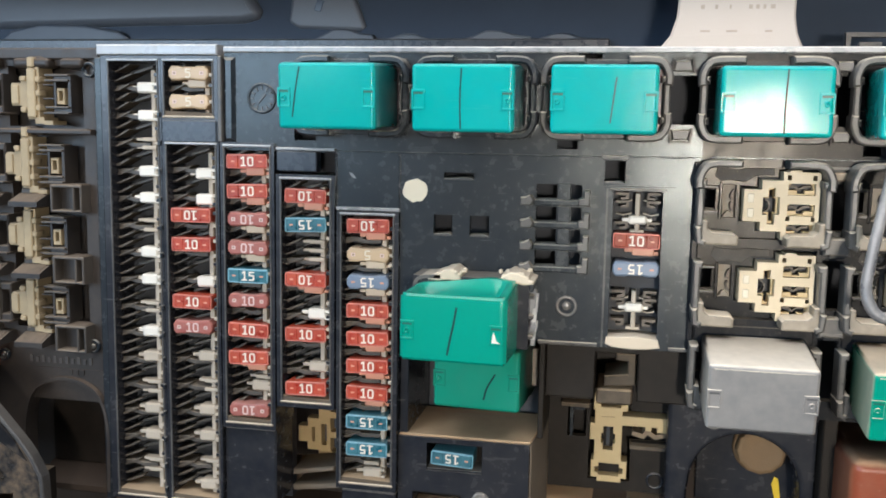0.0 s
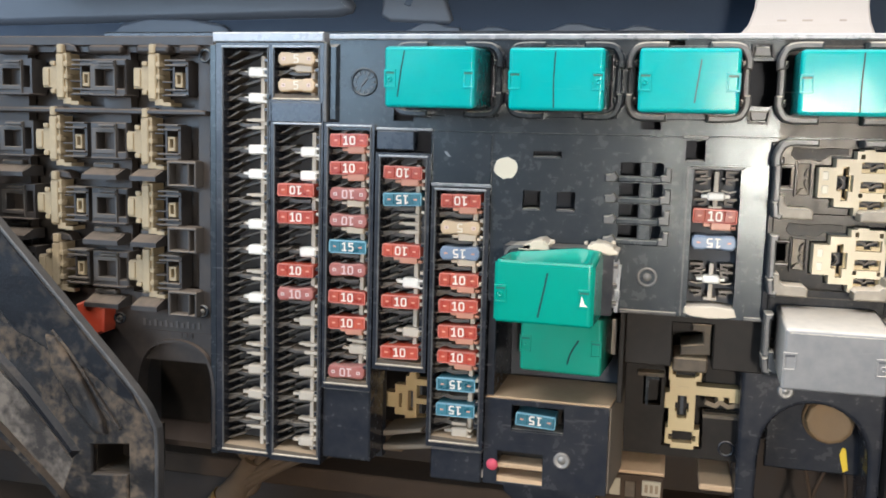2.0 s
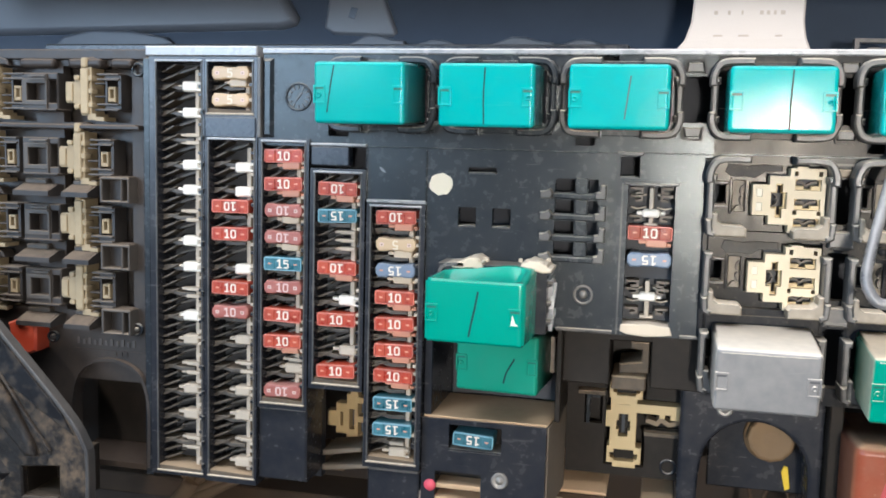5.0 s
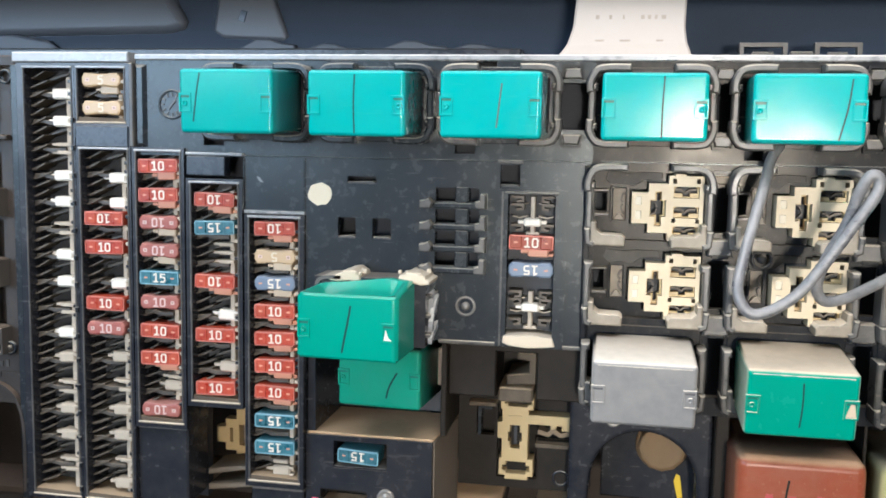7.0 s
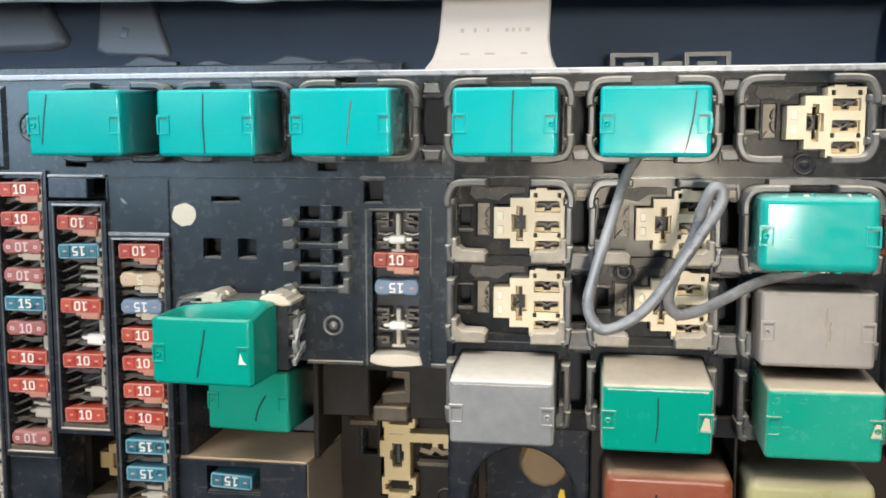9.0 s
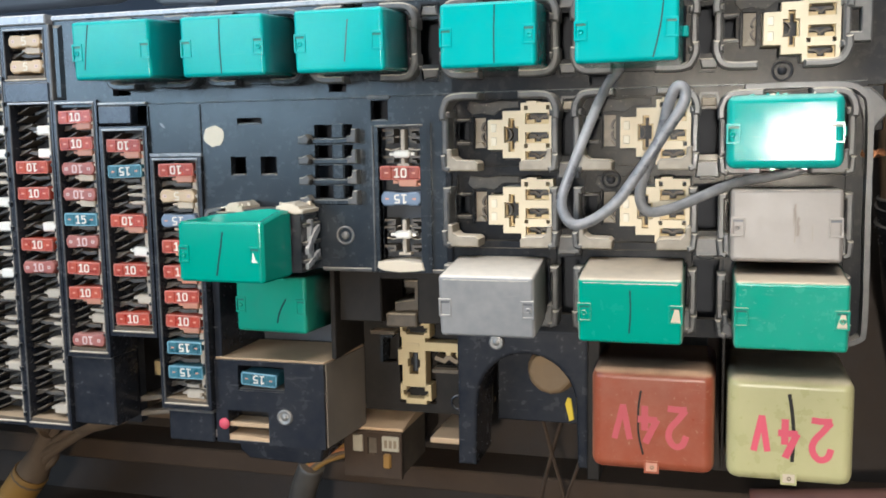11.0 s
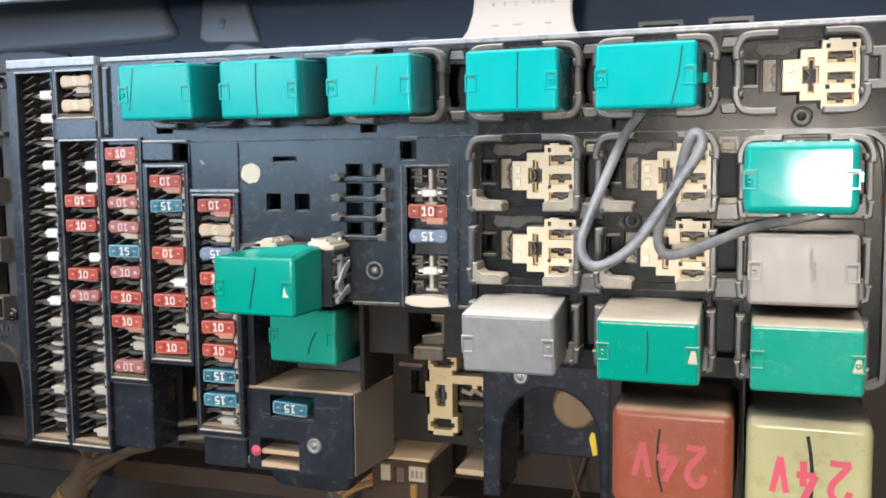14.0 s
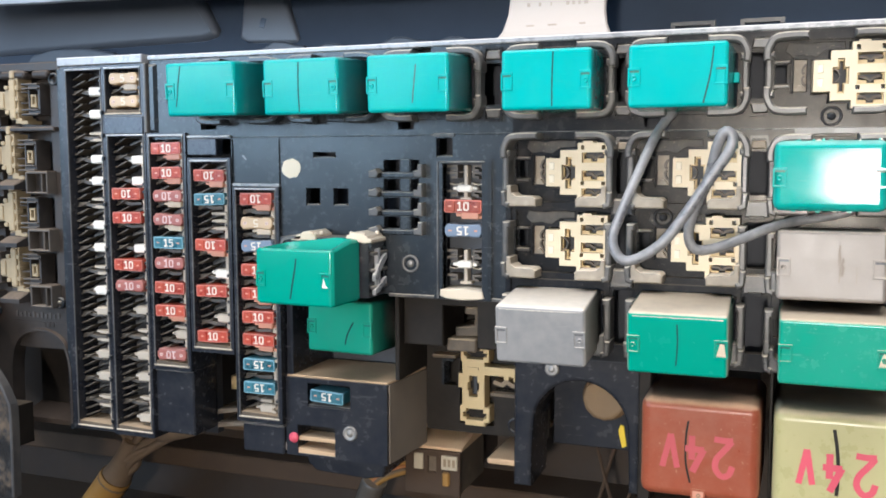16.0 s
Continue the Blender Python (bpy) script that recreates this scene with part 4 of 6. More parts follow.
# added sheet: keeps the gaps shallow and lit, lifting their dark
ppart("left_floor", cells(B(), [(-428, -223, 160, 304)], [], 12, 14), M_LEFTD, "added floor that lightens the connector field gaps")
ppart("arch_cap", prism(B(), [(-264, 140)] + [(-241.5 - 22.5 * math.cos(a), 130 + 20.5 * math.sin(a)) for a in [math.pi * i / 16 for i in range(2, 15)]] + [(-221.2, 140), (-221.2, 156), (-264, 156)], 1.6, 8), M_LEFT)
bm = band(B(), [(-264.5, 92), (-264.5, 128), (-258, 146), (-241.5, 151.5), (-226, 146), (-219.6, 130), (-219.6, 96)], 1.6, -1.5, 8, 5)
ppart("arch_rim", bm, M_LEFT)
ll = ppart("left_ledge", cells(B(), [(-430, -222, 270.2, 272.2)], [], -4.0, 8, 0.4), M_LEFT)
part("dust_layer", box(B(), -429, -224, -3.6, 2, 272.15, 272.6), M_LEDGEDUST, ll, "brown dust lying on the ledge")
ppart("left_top_rail", cells(B(), [(-430, -218.5, 305, 310)], [], -1.0, 20, 0.5), M_LEFT)
for k in range(11):
    ppart("moulded_letter", box(B(), -262 + 3.2 * k, -260.4 + 3.2 * k, 1.5, 3, 158.4, 161.8 - 0.9 * (k % 2)), M_LEFTRIM)
for k in range(3):
    ppart("moulded_letter", box(B(), -241 + 3.2 * k, -239 + 3.2 * k, 1.1, 3, 153.2, 155.6), M_LEFT)


def wedge(bm, x0, x1, pts, bevel=0.0):
    """A polygon of (y, z) drawn out from x0 to x1."""
    prism(bm, pts, x0, x1, bevel)
    for v in bm.verts:
        v.co.x, v.co.y = v.co.y, v.co.x
    bmesh.ops.recalc_face_normals(bm, faces=bm.faces[:])
    return bm


def left_block(cx, cz):
    keep_ = [(-13.5, -4.6, -5.4, 5.2), (-8.6, -4.6, -8.6, 8.4), (-5.0, 1.0, -11.6, 12.6), (-1.6, 3.2, -13.8, -10.6), (3.0, 7.6, -14.2, -12.2)]
    tb = ppart("terminal_block", cells(B(), keep_, [], -3.0, 8, 0.35), M_CREAMD, "dusty cream plastic terminal block", at=(cx, 0, cz))
    part("face", box(B(), -13.3, -9.4, -3.9, 2, -4.6, 4.4, 0.35), M_CREAMD, tb)
    part("column", box(B(), -4.6, -0.2, -4.6, 2, -10.8, 11.8, 0.5), M_CREAMD, tb)
    for z in (7.2, -7.2):
        part("lug", box(B(), -8.2, -5.2, -4.6, 2, z - 1.2, z + 1.2, 0.4), M_CREAMD, tb)
    for z in (7.0, 0.6, -6.2):
        part("knob", box(B(), -0.4, 1.9, -4.2, 2, z - 1.5, z + 1.3, 0.4), M_CREAMD, tb)
        part("jaw", box(B(), 2.2, 8.6, -2.2, 5, z - 2.9, z - 2.1, 0.2), M_LEFTD, tb)
    part("post", box(B(), -4.4, -0.8, -4.4, 4, 12.2, 17.2, 0.7), M_CREAMD, tb)
    lp = ppart("latch_loop", cells(B(), [(cx + 8.8, cx + 17.5, cz - 8.5, cz + 8.5)], [(cx + 9.8, cx + 16.0, cz - 6.8, cz + 6.6)], -3, 8, 0.4), M_LEFTD)
    part("tongue", cells(B(), [(cx + 9.6, cx + 13.8, cz - 4.6, cz + 3.0)], [(cx + 10.8, cx + 12.8, cz - 2.8, cz + 1.6)], -2.4, 5, 0.3), M_CREAMD, lp)
    for z in (8.8, 6.4, -8.6, -6.0):
        part("loop_bar", box(B(), cx + 5.0, cx + 17.0, -4.6, 5, cz + z - 0.5, cz + z + 0.5, 0.2), M_LEFTRIM, lp)
    part("hood", prism(B(), [(cx - 8, cz + 13.4), (cx + 6, cz + 13.4), (cx + 4.4, cz + 16.6), (cx + 0.8, cz + 17.8), (cx - 3.6, cz + 17.6), (cx - 7, cz + 16.0)], -1.5, 7, 0.7), M_LEFT, lp)


for cz in (288.5, 256, 222, 188.5):
    for cx in ((-249.5, -303.5) if cz > 280 else (-254, -308.5)):
        left_block(cx, cz)
    for fx in (0, -56):
        fr = ppart("socket_frame", cells(B(), [(fx - 288.5, fx - 267, cz - 9.5, cz + 9.5)], [(fx - 284.6, fx - 274.2, cz - 4.6, cz + 4.4), (fx - 272.4, fx - 268.2, cz - 5.5, cz + 6.0)], -4.0, 8, 0.6), M_LEFTD)
        part("rim", cells(B(), [(fx - 287.4, fx - 273, cz - 6.8, cz + 6.4)], [(fx - 284.6, fx - 274.2, cz - 4.4, cz + 4.2)], -4.7, -3.5, 0.3), M_LEFTRIM, fr, "rubbed grey rim")
        for z in (8.4, 6.8):
            part("rib", wedge(B(), fx - 283, fx - 273, [(-6.4, cz + z - 1.0), (-6.4, cz + z - 0.3), (2, cz + z + 0.9), (2, cz + z - 0.1)], 0.15), M_LEFTRIM, fr)
        part("shelf", box(B(), fx - 287, fx - 266.6, -6.5, 6, cz - 9.6, cz - 8.6, 0.3), M_LEFTD, fr)
        part("socket_floor", box(B(), fx - 286, fx - 273, 3.0, 4.0, cz - 6, cz + 6), M_LEFTD, fr)
        part("side_rib", box(B(), fx - 273.4, fx - 272.7, -5.2, 5, cz - 9.0, cz + 9.0, 0.2), M_LEFTRIM, fr)
for cz in (239.0, 205.0, 171.6):
    for x0, x1 in ((-290, -269), (-262, -246.5), (-346, -325)):
        tr = ppart("ledge", wedge(B(), x0, x1, [(-11, cz - 3.0), (-11, cz - 0.6), (-3, cz + 2.4), (6, cz + 2.4), (6, cz - 3.0)], 0.7), M_LEFTD, "dusty moulded ledge")
        part("dust_layer", wedge(B(), x0 + 1.2, x1 - 1.4, [(-10.4, cz - 0.5), (-10.2, cz - 0.1), (-3, cz + 2.8), (4, cz + 2.8), (4, cz + 2.2), (-3, cz + 2.2)]), M_LEDGEDUST, tr, "brown dust lying on the ledge")
        part("rear_step", box(B(), x0 + 1, x1 - 7 if x1 - x0 > 20 else x1 - 1, -2.0, 6, cz + 2.2, cz + 5.4, 0.8), M_LEFTRIM, tr)
    lb = ppart("ledge_block", cells(B(), [(-243, -226.5, cz - 5.5, cz + 7.5)], [(-241.6, -231.4, cz - 4.4, cz + 6.2), (-230.4, -227.6, cz - 4.4, cz + 6.2)], -6, 6, 0.4), M_LEFTRIM)
    part("block_back", box(B(), -242, -227.5, 1.0, 5, cz - 5, cz + 7), M_LEFTD, lb)
    part("dust_layer", box(B(), -242, -227.5, -5, 4, cz + 7.45, cz + 7.9), M_LEDGEDUST, lb, "brown dust lying on the block")
for x0, x1 in ((-290, -270), (-262, -243), (-238, -226), (-346, -324)):
    moulded(ppart("ledge", box(B(), x0, x1, -3.5, 6, 300.6, 305.2, 1.8, 3), M_LEFT))

pocket = ppart("arch_panel", cells(B(), [(-264, -220, 101, 152)], [], 22, 24), M_BAY, "smooth dark back of the arched pocket")
part("sill", wedge(B(), -266, -221.4, [(6, 92), (6, 95), (24, 101), (60, 101), (60, 92)], 0.5), M_BACK, pocket, "dust-brown sill")

# ---- recessed relay bay, lower middle ----
bay = ppart("recessed_bay", cells(B(), [(-9, 56, 102, 158)], [(10.5, 30.5, 107, 153), (29, 48.5, 127, 142.5), (0, 9, 128, 146)], 45, 49, 0.4), M_BAY)
part("bay_back", box(B(), -9, 56, 56, 60, 102, 184), M_BAY, bay)
part("bay_post", box(B(), 20, 30, 60, 118, 120, 130), M_DEEP, bay)
part("bay_post", box(B(), 40, 44, 49, 118, 150, 156), M_DEEP, bay)
part("bay_side", box(B(), -11.5, -9, 6, 60, 138, 184, 0.4), M_BAY, bay)
part("bay_side", box(B(), 54, 57, 62.2, 66, 98, 156, 0.5), M_BAY, bay)
part("bay_side", box(B(), 53.8, 57, 6, 62, 157.8, 184, 0.5), M_BAY, bay)
part("bay_lip", cells(B(), [(-9, 54, 156.5, 183)], [(13, 31.6, 150, 178)], 12, 45, 0.6), M_BAY, bay)
part("bay_step", box(B(), 13.6, 29.8, 16, 45, 153.5, 160.5, 0.8), M_BROWNDUST, bay, "dusty moulded step")
part("bay_step", prism(B(), [(17, 160.5), (31, 161.5), (31, 176.5), (22, 176.5), (22, 173), (27.4, 172.4), (27.4, 167), (17, 165.4)], 20, 45, 0.6), M_BROWNDUST, bay, "dusty moulded hook")
part("bay_spring", bar_line(B(), [(31, 132.5), (36, 131), (38, 133.4), (42, 131), (47, 132.5)], 2.2, 42, 50), M_SLOT, bay)
part("bay_shelf", box(B(), -3, 10.5, 38, 50, 144.5, 146.5, 0.3), M_BROWNDUST, bay)
part("bay_rail", bar_line(B(), [(30, 126), (47, 126), (50, 131)], 1.8, 40, 50), M_BROWNDUST, bay)
part("bay_rail", bar_line(B(), [(2, 129), (2, 143), (8, 143)], 1.4, 41, 50), M_PLATE, bay)
ring(bay, 42.5, 44.8, 108.5, 4.2, "moulded_ring", M_BLACK, M_BLACK, False)
keep_ = [(12.4, 28.6, 143, 151), (15, 26, 150, 152.8), (13.2, 26.2, 118, 143.5), (11.0, 14, 128, 136.5), (25.5, 47.6, 136, 140.8), (37, 40, 134.2, 136.5), (42.5, 47, 133.6, 136.5), (12.0, 29, 109.4, 118.2), (15, 26.5, 107.4, 110)]
cut_ = [(16, 25.4, 144.6, 149.4), (14.2, 27.2, 146, 148), (17.4, 22.0, 123.5, 135), (16.4, 23, 127, 131.5), (15.6, 25.4, 110.6, 116.6), (13.8, 27.2, 112, 114.6)]
tee = part("terminal_block", cells(B(), keep_, cut_, 41, 50, 0.45), M_TEE, bay, "cream plastic tee-shaped terminal block")
part("slot_back", box(B(), 13, 26, 46.4, 49.6, 108, 151.5), M_BAY, tee)
part("rib", box(B(), 16, 22.8, 40.4, 42, 138.5, 140), M_TEE, tee)
part("contact", box(B(), 18.8, 20.4, 45, 48, 124.4, 134), M_DEEP, tee)

# ---- small fuse box on the plate ----
fb = ppart("fuse_box", cells(B(), [(13.6, 43.4, 183.6, 253)], [(18.0, 38.6, 186.8, 251)], -2.0, 3, 0.35), M_PLATE)
part("rim", box(B(), 15.2, 16.0, -2.6, -1.8, 184, 252), M_RAIL, fb)
part("rim", box(B(), 41.6, 42.3, -2.4, -1.8, 184, 252), M_PLATE, fb)
part("rim", box(B(), 16.5, 40, -2.7, -1.6, 251.2, 252.2, 0.25), M_RAIL, fb)
part("tray", prism(B(), [(17.4, 188.6), (30, 189.4), (39, 188.4), (40, 184.8), (36, 184.2), (28, 183.6), (20, 184.3), (17, 185.6)], -3.4, 12, 0.4), M_PALEDUST, fb, "tray heaped with pale dust")
part("back", box(B(), 17, 39.4, 12, 14, 184.5, 252.5), M_DEEP, fb)
for zc in (243.5, 201.5):
    bm = box(B(), 27.4, 29.4, 3.5, 9, zc - 10.0, zc + 6.6, 0.4)
    box(bm, 25.4, 31.4, 3.5, 9, zc - 10.6, zc - 9.2, 0.3)
    part("spring_post", bm, M_CLIPD, fb, "soiled ivory spring post")
    bar = zc - 4.8 if zc > 220 else zc - 0.6
    bm = box(B(), 24.6, 32.4, 0.8, 8, bar - 1.8, bar + 1.8, 0.8)
    box(bm, 22.0, 24.8, 2.4, 7, bar - 0.8, bar + 0.8, 0.3)
    box(bm, 32.2, 34.6, 2.4, 7, bar - 0.8, bar + 0.8, 0.3)
    part("cross_bar", bm, M_CLIP, fb, "white cross bar")
    for q in (-1, 1):
        for r in (5.0, 1.6, -7.4):
            part("jaw", bar_line(B(), [(28.4 + q * 9.4, zc + r + 1.2), (28.4 + q * 4.4, zc + r + 1.2), (28.4 + q * 4.4, zc + r - 0.6), (28.4 + q * 7.2, zc + r - 1.0)], 1.1, 2.4, 10), M_LEAF, fb)
        for r in (3.2, -2.4):
            part("blade_spring", bar_line(B(), [(28.4 + q * 9.0, zc + r), (28.4 + q * 6.0, zc + r - 0.7), (28.4 + q * 2.4, zc + r + 0.2)], 0.6, 5, 9), M_CLIPD, fb)

# ---- relays ----
COVERS = {}


def cover_mesh(material, w, h, y0, y1, bev=1.7):
    key = (material.name, w, h, y0, y1, bev)
    if key not in COVERS:
        bm = box(B(), -w / 2, w / 2, y0, y1, -h / 2, h / 2)
        front = [e for e in bm.edges if all(v.co.y < y0 + 0.01 for v in e.verts)]
        side = [e for e in bm.edges if abs(e.verts[0].co.y - e.verts[1].co.y) > 1]
        for v in bm.verts:
            if v.co.y < y0 + 0.01:
                v.co.x *= 0.985
                v.co.z *= 0.985
        bmesh.ops.bevel(bm, geom=front + side, offset=bev, segments=3, profile=0.5, affect="EDGES")
        COVERS[key] = to_mesh(bm, "cover", material)
    return COVERS[key]


def latch_pieces(parent, material, x, y, z, pin, shade=None):
    """A recessed latch tab in the cover's face: a thin raised frame, dark strips for its slot's shade and a small pin.
    """
    s = 1 if x > 0 else -1
    tab = part("latch", cells(B(), [(x - 2.7, x + 2.7, z - 3.9, z + 3.9)], [(x - 1.9, x + 2.0, z - 3.1, z + 2.9)], y - 0.4, y + 0.6, 0.12), material, parent)
    part("slot", box(B(), x - 1.9, x + 2.0, y - 0.08, y + 0.4, z + 2.0, z + 2.9), shade or (M_GREYDK if "grey" in material.name else M_GREENDK), tab)
    part("slot", box(B(), x - s * 2.35 - 0.35, x - s * 2.35 + 0.35, y - 0.06, y + 0.4, z - 3.1, z + 2.9), shade or (M_GREYDK if "grey" in material.name else M_GREENDK), tab)
    if pin:
        part("pin", lathe(B(), [(1.25, y + 0.2), (1.2, y - 0.5), (0.7, y - 0.55), (0.65, y - 0.1), (0, y - 0.1)], x + 0.2 * s, z - 0.3, 14), material, tab, soft=True)


def dust_lip(parent, w, top, deep_, y, material, seed):
    """Dust run over the top front edge, ragged below; its pale strip also draws the edge highlight."""
    r_ = random.Random(seed)
    n_ = 26
    low_ = [(-w / 2 + w * i / n_, top - deep_ * (0.35 + 0.65 * r_.random() ** 1.6)) for i in range(n_ + 1)]
    part("dust_lip", prism(B(), [(-w / 2, top), *low_, (w / 2, top)], y - 0.07, y + 0.3), material, parent, "dust and drawn highlight along the edge")


def relay(cx, cz, front, material, label, mark=None, pins=(-1,), w=41.2, h=26.8, back=-4.0, tilt=2.5, name="relay", foot=True, yaw=0.0, chip=0, lug=False, faint=False, bev=1.7):
    r = thing(name, (cx, 0, cz - front * math.sin(radians(tilt))), label, "relay", "plug-in relays", turn=(tilt, 0, yaw))
    moulded(part("cover", cover_mesh(material, w, h, front, back, bev), material, r))
    if foot:
        bm = box(B(), -w / 2 + 1.5, w / 2 + 0.6, back, 0, -h / 2 + 1.5, h / 2 - 1.5, 0.6)
        part("base", bm, M_BLACK, r, "black relay base")
    for x in (-w / 2 + 3.0, w / 2 - 3.0):
        latch_pieces(r, material, x, front, -0.6, (x < 0) == (-1 in pins) if pins else False)
        if chip and x * chip > 0:
            part("chip", prism(B(), [(x - 1.9, -3.5), (x + 1.9, -3.5), (x + 1.2, 1.6), (x - 0.4, 1.8)], front - 0.1, front + 0.3), M_CREAMTAN, r, "pale dirt in the latch")
    if mark:
        part("pen_mark", band(B(), mark, 0.6, front - 0.12, front + 0.3), M_PENFAINT if faint else M_PEN, r, "felt pen stroke")
    if material in (M_GREEN, M_GREY):
        dust_lip(r, w - 5, h / 2 - 1.7, 0.5, front, M_LIPPALE, int(cx))
    if lug:
        part("side_lug", box(B(), w / 2 - 0.2, w / 2 + 2.2, -13, -8, -2.2, 2.2, 0.4), material, r)
    return r


G_TOP = "glossy teal-green plastic relay with a pen stroke in the top row"
relay(-96, 287.8, -39.5, M_GREENTOP, G_TOP, [(-11, 11.5), (-12.6, 3), (-14.2, -8.5)], (-1,))
relay(-41, 287.6, -37.5, M_GREENTOP, G_TOP, [(-0.4, 11.5), (-0.9, 0), (-0.6, -12)], (1,))
relay(13.5, 287.7, -36.0, M_GREENTOP, G_TOP, [(4.6, 8.5), (3.6, 0), (2.6, -9.0)], (-1,), faint=True)
relay(77.4, 287.8, -31, M_GREENTOP, G_TOP, [(3.4, 11.8), (3.0, 0), (3.0, -11.8)], (1,), yaw=-0.35, tilt=0.5)
relay(135, 287.6, -34, M_GREENTOP, G_TOP, [(14.6, 11.0), (13.4, 0), (10.8, -11.8)], (-1,), yaw=-2.1, tilt=-0.7, lug=True)
jagged = relay(195, 246, -34, M_GREENWORN, "scuffed teal-green plastic relay with a jagged top edge", None, (-1,), w=43, h=28.6, tilt=-0.2, yaw=-2.45, lug=True, bev=3.2)
for k in range(14):
    x, q = rag.uniform(-18.5, 18.5), 1 if k < 9 else -1
    w_, h_ = rag.uniform(0.5, 1.8), rag.uniform(0.3, 0.9)
    part("burr", prism(B(), [(x - w_, q * 13.6), (x + w_, q * 13.6), (x + w_ * 0.4, q * (14.2 + h_)), (x - w_ * 0.6, q * (14.0 + h_ * 0.6))][::q], -31.4, -29 + rag.uniform(0, 3), 0.15), M_GREENWORN if k % 3 else M_LIPPALE, jagged)
stained = relay(195.5, 209.6, -29, M_GREYWARM, "warm grey relay with a stained scratched face", None, (-1,), w=42, h=29, tilt=-1.8)
for x, z0, z1, w_ in ((3.2, -6.5, 8.5, 0.9), (4.2, -4.0, 3.5, 1.3), (2.6, 0.0, 7.0, 0.5), (9.5, -7.0, 0.0, 0.3)):
    pts_ = [(x + w_ * rag.uniform(-0.5, 0.0), z0 + (z1 - z0) * k / 6) for k in range(7)] + [(x + w_ * rag.uniform(0.1, 0.6), z1 - (z1 - z0) * k / 6) for k in range(7)]
    part("stain", prism(B(), pts_[::-1], -29.06 - 0.004 * abs(x), -28.7), M_STAIN, stained, "brown grime streak")
relay(197.5, 175, -37, M_GREENOLD, "scratched green relay with a dusty top", None, (1,), w=42.5, h=28, tilt=6.0, chip=1)
relay(136.5, 175.2, -39, M_GREEN, "clean green relay with a thick layer of dust on top", [(0.2, 9), (0.4, 0), (-0.2, -9)], (-1,), w=42, h=27.4, tilt=7.0, chip=1)
relay(77.4, 175, -38.5, M_GREY, "grey plastic relay with pale dust on top", None, (1,), w=41.4, h=27, tilt=7.0)

# the half-pulled relay with its melted top, its bare holder and the relay below
pulled = thing("relay", (-40.6, -21, 197), "green relay pulled half out, its top melted into a hollow", "relay", "plug-in relays", turn=(0, 0, -3))
bm = box(B(), -21.6, 21.6, -24, 3, -13.6, 13.4)
bmesh.ops.subdivide_edges(bm, edges=[e for e in bm.edges if abs(e.verts[0].co.x - e.verts[1].co.x) > 5 or (abs(e.verts[0].co.y - e.verts[1].co.y) > 5)], cuts=13, use_grid_fill=True)
for v in bm.verts:
    if v.co.z > 5:
        t, d = (v.co.x + 21.6) / 43.2, (v.co.y + 24) / 27
        # a hollow behind the front edge, with its far and right walls thrown up
        inner = min(1, max(0, min(t - 0.07, 0.92 - t) / 0.10)) * min(1, max(0, min(d - 0.07, 0.78 - d) / 0.09))
        lip = 3.5 * min(1, max(0, (t - 0.04) / 0.40)) * min(1, max(0, (d - 0.10) / 0.6)) + 0.8 * math.sin(9 * t + 1) * d
        v.co.z += lip * (1 - inner) - 6.5 * inner
es = [e for e in bm.edges if len(e.link_faces) == 2 and e.calc_face_angle() > 0.9]
bmesh.ops.bevel(bm, geom=es, offset=1.0, segments=2, affect="EDGES")
moulded(part("cover", bm, M_GREENG, pulled))
part("pen_mark", band(B(), [(1.6, 9.0), (0.4, 2), (-0.8, -4), (-2.0, -10.5)], 0.8, -24.15, -23.6), M_PEN, pulled, "black felt pen stroke")
for x in (-18.6, 17.6):
    latch_pieces(pulled, M_GREENG, x, -24, -1.2, x < 0)
part("chip", prism(B(), [(15.8, -4.6), (19.5, -4.6), (17.8, -3.2), (16.6, 0.2)], -24.12, -23.7), M_CLIP, pulled, "pale dirt in the latch")
part("base", box(B(), -19, 19.5, 3, 21, -12, 11, 0.8), M_BLACK, pulled, "black relay base")
holder = ppart("relay_holder", cells(B(), [(-64, -14.5, 184.6, 214)], [(-61, -20, 187, 211)], -19, 2, 0.5), M_BLACK)
for z in (206.5, 198, 189.5):
    part("finger", box(B(), -15.2, -12.6, -17, 0, z - 0.8, z + 0.8, 0.3), M_RAIL, holder)
part("finger", box(B(), -15.2, -12.4, -12, -9, 187, 209, 0.3), M_EDGE, holder)
part("finger", wedge(B(), -13.6, -11.6, [(-17, 193), (-17, 196), (-10, 203), (-3, 206), (-3, 203.4), (-9, 199)], 0.3), M_EDGE, holder, "worn pale edge")
part("finger", wedge(B(), -13.6, -11.8, [(-17, 186), (-17, 188.6), (-3, 194), (-3, 191)], 0.3), M_EDGE, holder, "worn pale edge")
part("finger", box(B(), -15.4, -12.8, -4, -2, 187, 209, 0.3), M_PLATE, holder)
